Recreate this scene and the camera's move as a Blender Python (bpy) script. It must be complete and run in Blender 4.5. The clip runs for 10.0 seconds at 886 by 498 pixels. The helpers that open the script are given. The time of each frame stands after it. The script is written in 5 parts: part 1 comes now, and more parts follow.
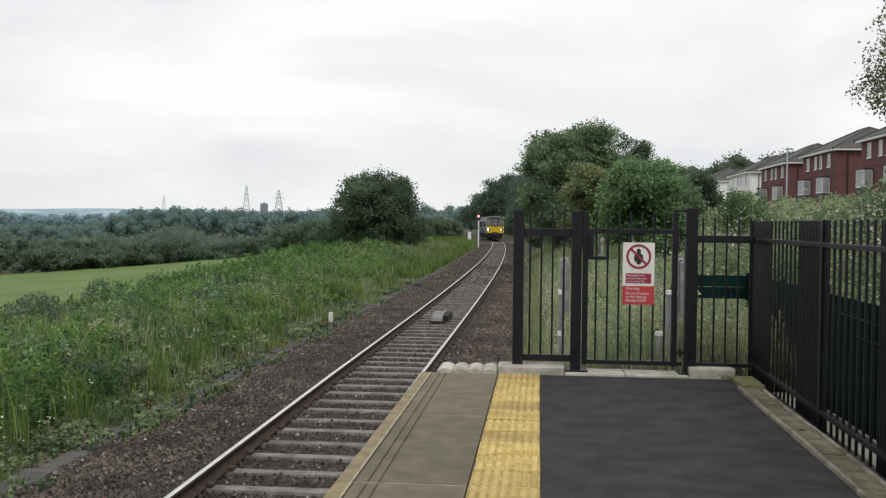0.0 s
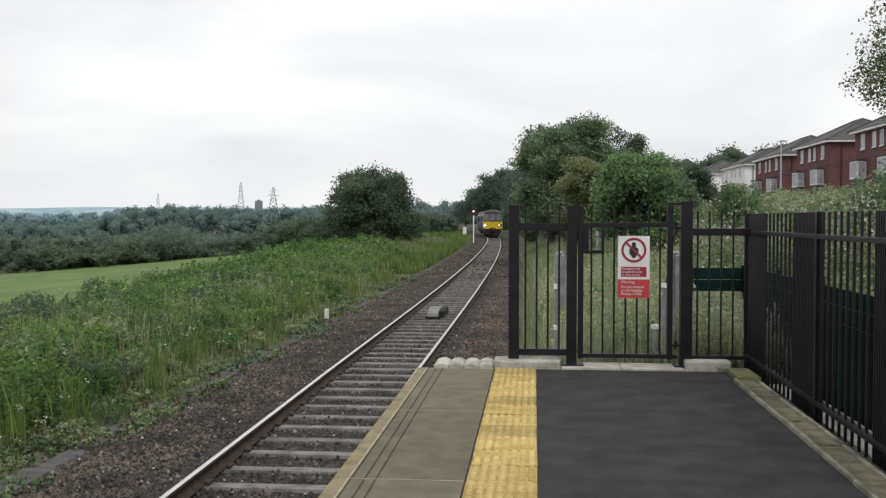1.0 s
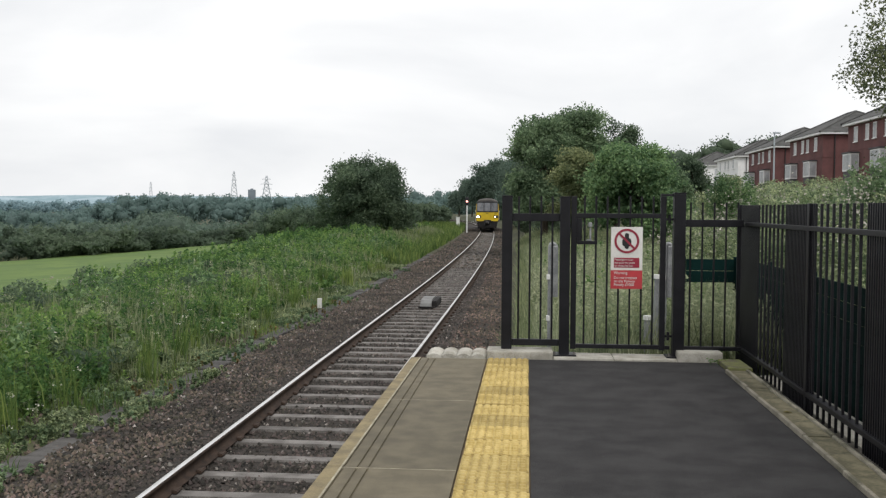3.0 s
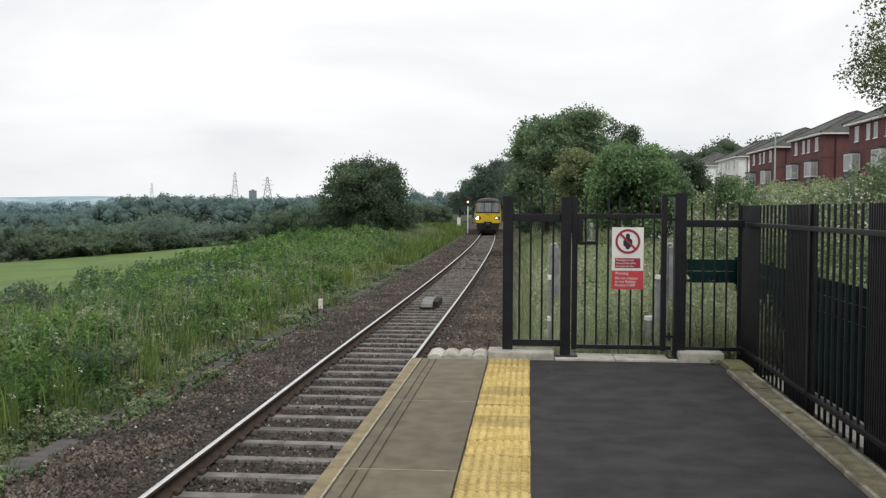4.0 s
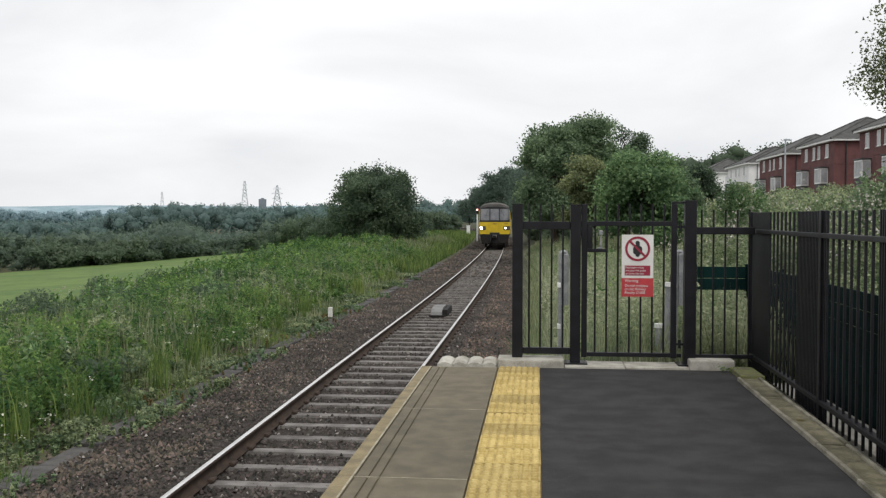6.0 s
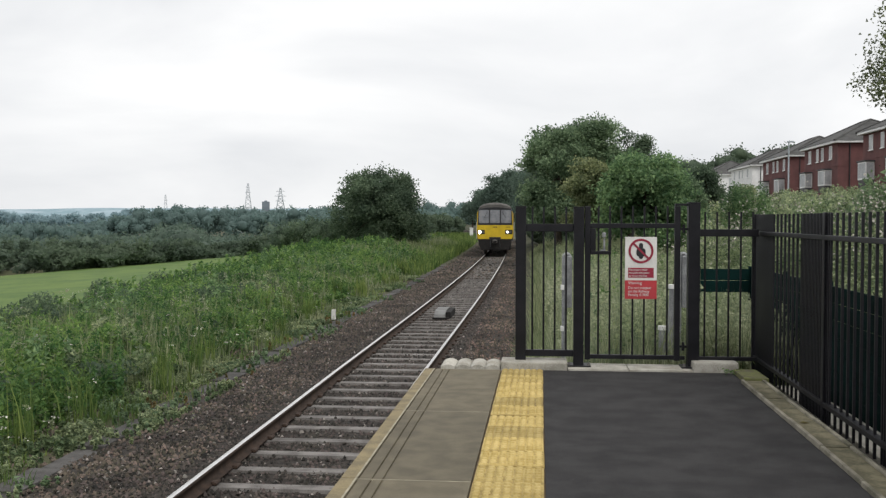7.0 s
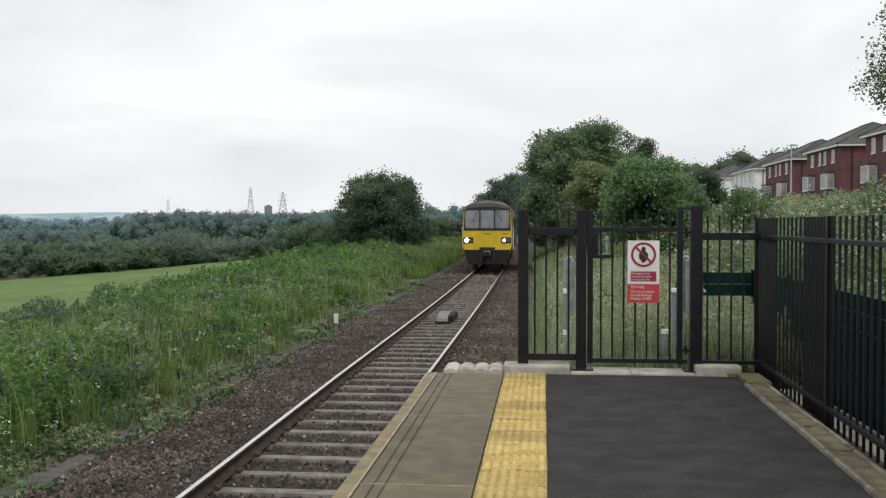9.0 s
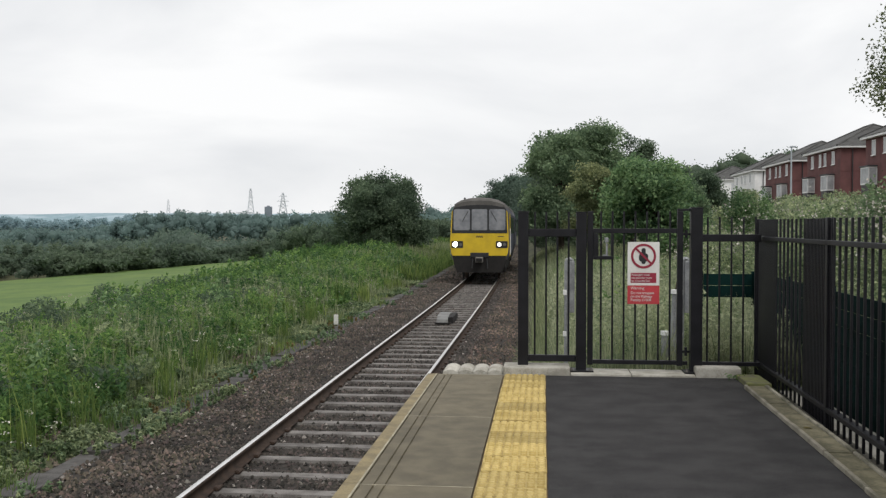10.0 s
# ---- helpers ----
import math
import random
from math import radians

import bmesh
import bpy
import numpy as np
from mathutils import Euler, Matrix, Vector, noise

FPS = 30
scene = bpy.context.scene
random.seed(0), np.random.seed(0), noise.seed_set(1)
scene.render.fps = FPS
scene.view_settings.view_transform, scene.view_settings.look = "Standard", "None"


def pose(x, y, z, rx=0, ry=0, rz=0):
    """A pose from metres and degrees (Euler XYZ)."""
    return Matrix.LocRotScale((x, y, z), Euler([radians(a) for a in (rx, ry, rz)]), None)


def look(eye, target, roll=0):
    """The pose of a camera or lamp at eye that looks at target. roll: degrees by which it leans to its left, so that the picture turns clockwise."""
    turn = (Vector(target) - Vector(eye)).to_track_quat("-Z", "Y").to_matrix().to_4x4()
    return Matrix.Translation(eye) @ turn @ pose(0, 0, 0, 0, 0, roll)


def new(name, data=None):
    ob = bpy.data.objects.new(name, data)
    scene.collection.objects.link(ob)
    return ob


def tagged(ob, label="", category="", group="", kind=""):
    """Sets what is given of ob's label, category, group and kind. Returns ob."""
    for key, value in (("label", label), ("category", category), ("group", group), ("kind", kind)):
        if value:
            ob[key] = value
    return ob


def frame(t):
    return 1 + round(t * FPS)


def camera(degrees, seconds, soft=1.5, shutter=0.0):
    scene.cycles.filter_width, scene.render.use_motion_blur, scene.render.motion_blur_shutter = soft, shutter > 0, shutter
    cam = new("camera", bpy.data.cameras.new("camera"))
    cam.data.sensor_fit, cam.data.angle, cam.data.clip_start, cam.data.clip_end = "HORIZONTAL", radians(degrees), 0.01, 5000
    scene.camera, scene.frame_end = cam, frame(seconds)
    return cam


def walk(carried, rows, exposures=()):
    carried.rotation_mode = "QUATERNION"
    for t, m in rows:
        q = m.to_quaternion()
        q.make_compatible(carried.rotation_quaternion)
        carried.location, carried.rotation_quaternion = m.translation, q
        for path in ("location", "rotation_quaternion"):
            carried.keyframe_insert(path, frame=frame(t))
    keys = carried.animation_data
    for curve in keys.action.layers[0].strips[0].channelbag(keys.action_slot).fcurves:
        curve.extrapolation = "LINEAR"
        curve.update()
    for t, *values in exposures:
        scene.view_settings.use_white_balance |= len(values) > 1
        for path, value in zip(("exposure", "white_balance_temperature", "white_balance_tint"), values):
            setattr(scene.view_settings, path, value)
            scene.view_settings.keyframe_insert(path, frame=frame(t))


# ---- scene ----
cam = camera(49.66, 10.0, soft=1.3)
EYE = (0.0, 0.0, 1.6)
# seconds, tilt, lean, turn of the held camera
TURNS = [
    (0.0, 88.467, -0.555, 5.706), (0.5, 88.327, -0.057, 5.596), (1.0, 88.193, 0.002, 5.406), (1.5, 87.950, -0.051, 5.325),
    (2.0, 87.770, -0.252, 5.201), (2.5, 87.591, -0.333, 5.034), (4.0, 87.631, -0.230, 5.068), (4.5, 87.757, -0.202, 5.205),
    (5.0, 87.906, -0.171, 5.308), (5.5, 88.011, -0.111, 5.476), (7.0, 88.244, -0.002, 5.816), (7.5, 88.295, -0.022, 5.880),
    (8.0, 88.389, -0.017, 5.936), (8.5, 88.441, 0.134, 5.941), (9.0, 88.479, 0.083, 5.958), (9.5, 88.537, -0.011, 5.963),
    (10.0, 88.546, 0.0, 5.963),
]
walk(cam, [(t, pose(*EYE, rx, ry, rz)) for t, rx, ry, rz in TURNS],
     exposures=[(0.0, 0.0), (1.0, 0.03), (2.5, 0.08), (4.0, 0.08), (5.5, 0.06), (7.0, 0.03), (10.0, 0.0)])

# ---- sky and light ----
SUN_EL, SUN_AZ = 48.0, 215.0
world = bpy.data.worlds.new("overcast_sky")
scene.world = world
world.use_nodes = True
wn, wl = world.node_tree.nodes, world.node_tree.links
wn.clear()
w_out = wn.new("ShaderNodeOutputWorld")
w_bg = wn.new("ShaderNodeBackground")
w_sky = wn.new("ShaderNodeTexSky")
w_sky.sky_type, w_sky.sun_disc = "NISHITA", False
w_sky.sun_elevation, w_sky.sun_rotation = radians(SUN_EL), radians(SUN_AZ)
w_co = wn.new("ShaderNodeTexCoord")
w_map = wn.new("ShaderNodeMapping")
w_map.inputs["Scale"].default_value = (1.0, 1.0, 3.2)
w_n = wn.new("ShaderNodeTexNoise")
w_n.inputs["Scale"].default_value, w_n.inputs["Detail"].default_value = 2.1, 7.0
w_n.inputs["Roughness"].default_value, w_n.inputs["Distortion"].default_value = 0.5, 0.35
w_ramp = wn.new("ShaderNodeValToRGB")
w_ramp.color_ramp.elements[0].position, w_ramp.color_ramp.elements[1].position = 0.36, 0.62
w_ramp.color_ramp.elements[0].color = (7.8, 7.95, 8.2, 1)
w_ramp.color_ramp.elements[1].color = (10.05, 10.07, 10.1, 1)
w_mix = wn.new("ShaderNodeMix")
w_mix.data_type = "RGBA"
w_mix.inputs["Factor"].default_value = 0.97
wl.new(w_co.outputs["Generated"], w_map.inputs["Vector"])
wl.new(w_map.outputs["Vector"], w_n.inputs["Vector"])
wl.new(w_n.outputs["Fac"], w_ramp.inputs["Fac"])
wl.new(w_sky.outputs["Color"], w_mix.inputs["A"])
wl.new(w_ramp.outputs["Color"], w_mix.inputs["B"])
wl.new(w_mix.outputs["Result"], w_bg.inputs["Color"])
w_bg.inputs["Strength"].default_value = 0.1
wl.new(w_bg.outputs["Background"], w_out.inputs["Surface"])

sun = new("sun", bpy.data.lights.new("sun", "SUN"))
sun.data.energy, sun.data.angle, sun.data.color = 1.5, radians(30), (1.0, 0.97, 0.92)
sun.matrix_world = look((0, 0, 60), (0 + 60 * math.sin(radians(-25)), 40, 0))


# ---- materials ----
def material(name, base, second=None, rough=0.8, metal=0.0, scale=3.0, fine=40.0, bump=0.15, island=0.0, per_object=0.0,
             spec=0.5, streak=(1, 1, 1), through_light=0.0):
    """Two-scale noise between two colours, with grain, bump and optional variation from piece to piece."""
    m = bpy.data.materials.new(name)
    m.use_nodes = True
    n, l = m.node_tree.nodes, m.node_tree.links
    bsdf = n["Principled BSDF"]
    second = second or tuple(c * 0.7 for c in base)
    co = n.new("ShaderNodeTexCoord")
    mp = n.new("ShaderNodeMapping")
    mp.inputs["Scale"].default_value = streak
    l.new(co.outputs["Object"], mp.inputs["Vector"])
    if per_object:
        oi = n.new("ShaderNodeObjectInfo")
        far = n.new("ShaderNodeVectorMath")
        far.operation = "SCALE"
        far.inputs[0].default_value = (31.0, 17.0, 7.0)
        l.new(oi.outputs["Random"], far.inputs["Scale"])
        l.new(far.outputs["Vector"], mp.inputs["Location"])
    big = n.new("ShaderNodeTexNoise")
    big.inputs["Scale"].default_value, big.inputs["Detail"].default_value = scale, 5
    grain = n.new("ShaderNodeTexNoise")
    grain.inputs["Scale"].default_value, grain.inputs["Detail"].default_value = fine, 3
    for t in (big, grain):
        l.new(mp.outputs["Vector"], t.inputs["Vector"])
    add = n.new("ShaderNodeMath")
    add.operation = "MULTIPLY_ADD"
    add.inputs[1].default_value = 0.45
    l.new(grain.outputs["Fac"], add.inputs[0])
    l.new(big.outputs["Fac"], add.inputs[2])
    ramp = n.new("ShaderNodeValToRGB")
    ramp.color_ramp.elements[0].position, ramp.color_ramp.elements[1].position = 0.59, 0.86
    ramp.color_ramp.elements[0].color, ramp.color_ramp.elements[1].color = (*second, 1), (*base, 1)
    l.new(add.outputs[0], ramp.inputs["Fac"])
    colour = ramp.outputs["Color"]
    for amount, node, out in ((island, "ShaderNodeNewGeometry", "Random Per Island"), (per_object, "ShaderNodeObjectInfo", "Random")):
        if amount:
            g = n.new(node)
            mr = n.new("ShaderNodeMapRange")
            mr.inputs["To Min"].default_value, mr.inputs["To Max"].default_value = 1 - amount, 1 + amount
            l.new(g.outputs[out], mr.inputs["Value"])
            hsv = n.new("ShaderNodeHueSaturation")
            l.new(mr.outputs["Result"], hsv.inputs["Value"])
            mh = n.new("ShaderNodeMapRange")
            turn = amount * 0.06 if node == "ShaderNodeNewGeometry" else 0.0
            mh.inputs["To Min"].default_value, mh.inputs["To Max"].default_value = 0.5 + turn, 0.5 - turn
            l.new(g.outputs[out], mh.inputs["Value"])
            l.new(mh.outputs["Result"], hsv.inputs["Hue"])
            l.new(colour, hsv.inputs["Color"])
            colour = hsv.outputs["Color"]
    l.new(colour, bsdf.inputs["Base Color"])
    bsdf.inputs["Roughness"].default_value = rough
    bsdf.inputs["Metallic"].default_value = metal
    bsdf.inputs["Specular IOR Level"].default_value = spec
    if bump:
        b = n.new("ShaderNodeBump")
        b.inputs["Strength"].default_value, b.inputs["Distance"].default_value = bump, 0.02
        l.new(add.outputs[0], b.inputs["Height"])
        l.new(b.outputs["Normal"], bsdf.inputs["Normal"])
    if through_light:
        tr = n.new("ShaderNodeBsdfTranslucent")
        l.new(colour, tr.inputs["Color"])
        mix = n.new("ShaderNodeMixShader")
        mix.inputs["Fac"].default_value = through_light
        l.new(bsdf.outputs["BSDF"], mix.inputs[1])
        l.new(tr.outputs["BSDF"], mix.inputs[2])
        l.new(mix.outputs["Shader"], n["Material Output"].inputs["Surface"])
    return m


def leafy(name, base, second, island=0.35, scale=0.6):
    return material(name, base, second, rough=0.6, scale=scale, fine=4.0, bump=0, island=island, spec=0.3, through_light=0.5)


def glowing(name, colour, strength):
    m = bpy.data.materials.new(name)
    m.use_nodes = True
    b = m.node_tree.nodes["Principled BSDF"]
    b.inputs["Base Color"].default_value = (*colour, 1)
    b.inputs["Emission Color"].default_value = (*colour, 1)
    b.inputs["Emission Strength"].default_value = strength
    return m


M_ASPHALT = material("asphalt", (0.034, 0.0325, 0.0325), (0.0165, 0.0155, 0.016), 0.9, scale=3.2, fine=90, bump=0.9, spec=0.4)
M_LANE = material("worn_lane_asphalt", (0.10, 0.098, 0.094), (0.06, 0.058, 0.055), 0.85, scale=1.0, fine=30, bump=0.3)
M_CARWHITE = material("white_car_paint", (0.86, 0.86, 0.86), (0.80, 0.80, 0.80), 0.2, scale=2, bump=0, spec=0.6)
M_COPER = material("coper_concrete", (0.144, 0.122, 0.078), (0.094, 0.079, 0.049), 0.75, scale=5.0, fine=120, bump=0.15, per_object=0.12)
M_EDGE = material("edge_line_paint", (0.27, 0.215, 0.11), (0.16, 0.128, 0.07), 0.75, scale=5, fine=90, bump=0.15)
M_GROOVE = material("groove_dirt", (0.035, 0.033, 0.03), None, 0.9, bump=0)
M_TACTILE = material("tactile_paving", (0.47, 0.355, 0.125), (0.27, 0.195, 0.06), 0.8, scale=6, fine=70, bump=0.1, per_object=0.24)
M_BLISTER = material("tactile_blisters", (0.54, 0.42, 0.17), (0.38, 0.28, 0.09), 0.8, scale=5, fine=60, bump=0.1, per_object=0.2)
M_KERB = material("kerb_concrete", (0.2702, 0.2472, 0.1955), (0.09775, 0.092, 0.06325), 0.9, scale=3.5, fine=80, bump=0.3, per_object=0.1)
M_PALE = material("pale_concrete", (0.47, 0.45, 0.40), (0.29, 0.275, 0.23), 0.9, scale=5, fine=80, bump=0.25, per_object=0.1)
M_GUTTER = material("kerb_dirt", (0.1823, 0.162, 0.1013), (0.08775, 0.081, 0.04725), 0.95, scale=6, fine=40, bump=0.3)
M_JOINT = material("joint_dirt", (0.15, 0.105, 0.05), (0.07, 0.05, 0.028), 0.95, scale=6, bump=0.2)
M_MOSS = material("mossy_concrete", (0.14, 0.15, 0.045), (0.09, 0.085, 0.05), 0.95, scale=9, fine=60, bump=0.4)
M_WALL = material("platform_wall_brick", (0.12, 0.095, 0.075), (0.06, 0.05, 0.04), 0.9, scale=4, fine=40, bump=0.3)
M_BLACK = material("black_gloss_paint", (0.0115, 0.0115, 0.0145), (0.006, 0.006, 0.008), 0.42, scale=6, fine=90, bump=0.04, spec=0.28)
M_GALV = material("galvanised_steel", (0.38, 0.39, 0.40), (0.24, 0.25, 0.26), 0.5, 0.5, scale=8, fine=60, bump=0.05)
M_RAILTOP = material("polished_rail_head", (0.82, 0.81, 0.80), (0.72, 0.70, 0.68), 0.35, 1.0, scale=3, fine=80, bump=0.0)
M_RUST = material("rusty_steel", (0.075, 0.048, 0.034), (0.04, 0.027, 0.021), 0.85, 0.2, scale=7, fine=70, bump=0.25)
M_SLEEPER = material("sleeper_concrete", (0.218, 0.203, 0.19), (0.115, 0.105, 0.097), 0.9, scale=4, fine=70, bump=0.3, per_object=0.15)
M_BALLAST = material("ballast_stone", (0.075, 0.064, 0.052), (0.031, 0.026, 0.022), 0.9, scale=1.3, fine=30, bump=0.3, island=0.9)
M_BALLASTBED = material("ballast_bed", (0.045, 0.036, 0.029), (0.016, 0.013, 0.011), 0.95, scale=11, fine=45, bump=0.9)
M_SHOULDER = material("rusty_shoulder_stone", (0.106, 0.088, 0.063), (0.034, 0.028, 0.021), 0.9, scale=1.3, fine=30, bump=0.3, island=0.9)
M_CESS = material("brown_cess_stone", (0.15, 0.118, 0.083), (0.05, 0.039, 0.029), 0.9, scale=1.3, fine=30, bump=0.3, island=0.9)
M_PALESTONE = material("pale_stone", (0.26, 0.235, 0.21), (0.14, 0.125, 0.11), 0.9, scale=2, fine=30, bump=0.2, island=0.4)
M_BOXGREY = material("painted_grey_metal", (0.20, 0.20, 0.195), (0.13, 0.13, 0.125), 0.7, scale=4, fine=50, bump=0.1)
M_LID = material("trough_lid_concrete", (0.085, 0.08, 0.076), (0.042, 0.039, 0.036), 0.9, scale=5, fine=60, bump=0.3, per_object=0.2)
M_SOIL = material("rough_grass_ground", (0.075, 0.078, 0.035), (0.036, 0.040, 0.018), 0.95, scale=0.25, fine=6, bump=0.6)
M_FIELD = material("mown_field_grass", (0.108, 0.17, 0.030), (0.068, 0.125, 0.022), 0.95, scale=0.35, fine=2.5, bump=0.2)
M_GRASS = leafy("grass_blades", (0.2, 0.275, 0.08), (0.085, 0.15, 0.042), 0.4, 0.5)
M_DRYGRASS = leafy("seeding_grass", (0.31, 0.34, 0.195), (0.20, 0.25, 0.125), 0.35, 0.7)
M_PALEGRASS = leafy("pale_dry_grass", (0.44, 0.47, 0.31), (0.26, 0.31, 0.18), 0.35, 0.8)
M_WEED = leafy("weed_leaves", (0.205, 0.335, 0.095), (0.062, 0.145, 0.048), 0.45, 0.5)
M_DOCK = leafy("rusty_dock", (0.27, 0.19, 0.085), (0.16, 0.14, 0.055), 0.4, 0.8)
M_FLOWER = material("white_umbel_flowers", (0.60, 0.60, 0.50), (0.42, 0.42, 0.34), 0.8, bump=0, island=0.2)
M_BLOOM = material("bramble_blossom", (0.46, 0.44, 0.38), (0.30, 0.28, 0.24), 0.8, bump=0, island=0.25)
M_PINK = material("pink_willowherb", (0.38, 0.17, 0.26), (0.24, 0.12, 0.16), 0.8, bump=0, island=0.2)
M_BARK = material("bark", (0.075, 0.058, 0.042), (0.035, 0.027, 0.02), 0.95, scale=6, fine=40, bump=0.6, streak=(1, 1, 0.2))
M_BIRCHBARK = material("birch_bark", (0.30, 0.28, 0.25), (0.06, 0.05, 0.045), 0.9, scale=9, fine=40, bump=0.3, streak=(0.4, 0.4, 2))
M_OAK = leafy("dark_oak_leaves", (0.152, 0.212, 0.128), (0.08, 0.122, 0.078), 0.35, 0.35)
M_ASH = leafy("mid_green_leaves", (0.232, 0.325, 0.18), (0.118, 0.178, 0.10), 0.35, 0.35)
M_SYC = leafy("fresh_green_leaves", (0.22, 0.34, 0.155), (0.108, 0.19, 0.09), 0.45, 0.5)
M_OLIVE = leafy("olive_leaves", (0.30, 0.335, 0.165), (0.15, 0.185, 0.088), 0.4, 0.4)
M_BIRCH = leafy("birch_leaves", (0.225, 0.259, 0.135), (0.112, 0.135, 0.076), 0.5, 0.8)
M_BRAMBLE = leafy("bramble_leaves", (0.355, 0.415, 0.24), (0.15, 0.212, 0.105), 0.55, 0.9)
M_HEDGE = leafy("hedge_leaves", (0.135, 0.185, 0.115), (0.08, 0.116, 0.082), 0.18, 0.15)
# aerial haze put into the leaf colours: paler and bluer with each belt
M_HAZEWOOD1 = leafy("haze_tinted_valley_leaves", (0.155, 0.215, 0.158), (0.10, 0.148, 0.118), 0.12, 0.09)
M_HAZEWOOD2 = leafy("haze_tinted_far_leaves", (0.18, 0.266, 0.243), (0.15, 0.222, 0.206), 0.08, 0.035)
M_HAZEWOOD3 = leafy("haze_tinted_farthest_leaves", (0.30, 0.42, 0.45), (0.24, 0.345, 0.38), 0.06, 0.015)
# hill colour with the blue of distant mist mixed in
M_HAZERIDGE = material("haze_tinted_hillside", (0.36, 0.45, 0.50), (0.22, 0.32, 0.36), 1.0, scale=0.008, fine=0.03, bump=0, streak=(1, 1, 3))
M_BRICK = material("red_brick", (0.152, 0.064, 0.061), (0.108, 0.047, 0.046), 0.9, scale=0.9, fine=25, bump=0.2)
M_RENDER = material("white_render", (0.86, 0.86, 0.85), (0.76, 0.76, 0.75), 0.9, scale=1.5, fine=20, bump=0.05)
M_TILE = material("roof_tile", (0.082, 0.081, 0.078), (0.052, 0.051, 0.049), 0.85, scale=1.5, fine=18, bump=0.4, per_object=0.1)
M_UPVC = material("white_frame", (0.86, 0.86, 0.85), (0.78, 0.78, 0.77), 0.4, bump=0)
M_LEAD = material("lead_flashing", (0.085, 0.08, 0.085), (0.055, 0.052, 0.055), 0.7, bump=0.05)
M_CURTAIN = material("net_curtain", (0.58, 0.59, 0.60), (0.36, 0.37, 0.38), 0.9, scale=0.7, fine=9, bump=0)
M_WHITE = material("sign_white", (0.72, 0.71, 0.68), (0.62, 0.61, 0.58), 0.45, scale=4, bump=0)
M_SIGNRED = material("sign_red", (0.50, 0.045, 0.055), (0.42, 0.04, 0.05), 0.45, scale=4, bump=0)
M_RINGRED = material("sign_ring_crimson", (0.30, 0.02, 0.045), (0.24, 0.018, 0.04), 0.45, bump=0)
M_INK = material("sign_black", (0.02, 0.02, 0.022), None, 0.5, bump=0)
M_YELLOW = material("warning_yellow_paint", (0.62, 0.43, 0.012), (0.50, 0.34, 0.012), 0.42, scale=2.0, fine=30, bump=0.02)
M_TRAINROOF = material("train_roof_grime", (0.115, 0.108, 0.10), (0.065, 0.06, 0.056), 0.75, scale=1.5, fine=25, bump=0.1)
M_TRAINSIDE = material("train_side_paint", (0.10, 0.10, 0.15), (0.07, 0.07, 0.105), 0.45, scale=1.2, fine=20, bump=0.02)
M_TRAINBLACK = material("train_black_surround", (0.015, 0.015, 0.017), (0.01, 0.01, 0.012), 0.4, bump=0)
M_UNDER = material("underframe_grime", (0.014, 0.012, 0.011), (0.008, 0.007, 0.007), 0.9, scale=5, bump=0.3)
M_SCREEN = material("windscreen_glass", (0.20, 0.205, 0.22), (0.12, 0.125, 0.14), 0.07, 0.0, scale=1.4, fine=6, bump=0, spec=0.8)
M_STEEL = material("worn_steel", (0.22, 0.21, 0.20), (0.12, 0.11, 0.10), 0.5, 0.7, bump=0.1)
M_GREENPANEL = material("dark_green_boards", (0.0035, 0.021, 0.0195), (0.0017, 0.010, 0.0095), 0.9, scale=3, bump=0.05, spec=0.1)
M_PYLON = material("pylon_steel", (0.42, 0.46, 0.49), (0.36, 0.40, 0.43), 0.7, 0.0, scale=0.1, bump=0)
M_TOWER = material("tower_concrete", (0.20, 0.235, 0.265), (0.16, 0.19, 0.22), 0.9, scale=0.1, bump=0)
M_GLASS = bpy.data.materials.new("window_glass")
M_GLASS.use_nodes = True
_g = M_GLASS.node_tree.nodes["Principled BSDF"]
_g.inputs["Base Color"].default_value, _g.inputs["Roughness"].default_value = (0.03, 0.035, 0.04, 1), 0.06
M_HEADLAMP = glowing("lit_headlamp", (1.0, 0.97, 0.9), 30.0)
M_MARKER = glowing("dimmer_headlamp", (1.0, 0.97, 0.9), 2.5)
M_SIGNALRED = glowing("lit_signal", (1.0, 0.42, 0.36), 2.4)
M_LINE = material("worn_pale_line", (0.42, 0.38, 0.28), (0.25, 0.225, 0.165), 0.85, scale=8, bump=0.1)


# ---- mesh helpers ----
def link(name, bm, mat, parent=None, smooth=False):
    me = bpy.data.meshes.new(name)
    bm.to_mesh(me)
    bm.free()
    me.materials.append(mat)
    if smooth:
        me.polygons.foreach_set("use_smooth", [True] * len(me.polygons))
    ob = new(name, me)
    if parent:
        ob.parent = parent
    return ob


def part(name, bm, mat, parent, label="", smooth=False):
    return tagged(link(name, bm, mat, parent, smooth), label)


def thing(name, m, label, category, group="", kind=""):
    e = new(name)
    e.empty_display_size = 0.2
    e.matrix_basis = m
    return tagged(e, label, category, group, kind)


def from_arrays(name, verts, quads, mat, parent=None):
    """A mesh from numpy arrays of places and of faces with the same number of corners."""
    verts, quads = np.asarray(verts, np.float32), np.asarray(quads, np.int32)
    me = bpy.data.meshes.new(name)
    n, k = quads.shape
    me.vertices.add(len(verts))
    me.vertices.foreach_set("co", verts.ravel())
    me.loops.add(n * k)
    me.loops.foreach_set("vertex_index", quads.ravel())
    me.polygons.add(n)
    me.polygons.foreach_set("loop_start", np.arange(0, n * k, k, dtype=np.int32))
    me.update(calc_edges=True)
    me.materials.append(mat)
    ob = new(name, me)
    if parent:
        ob.parent = parent
    return ob


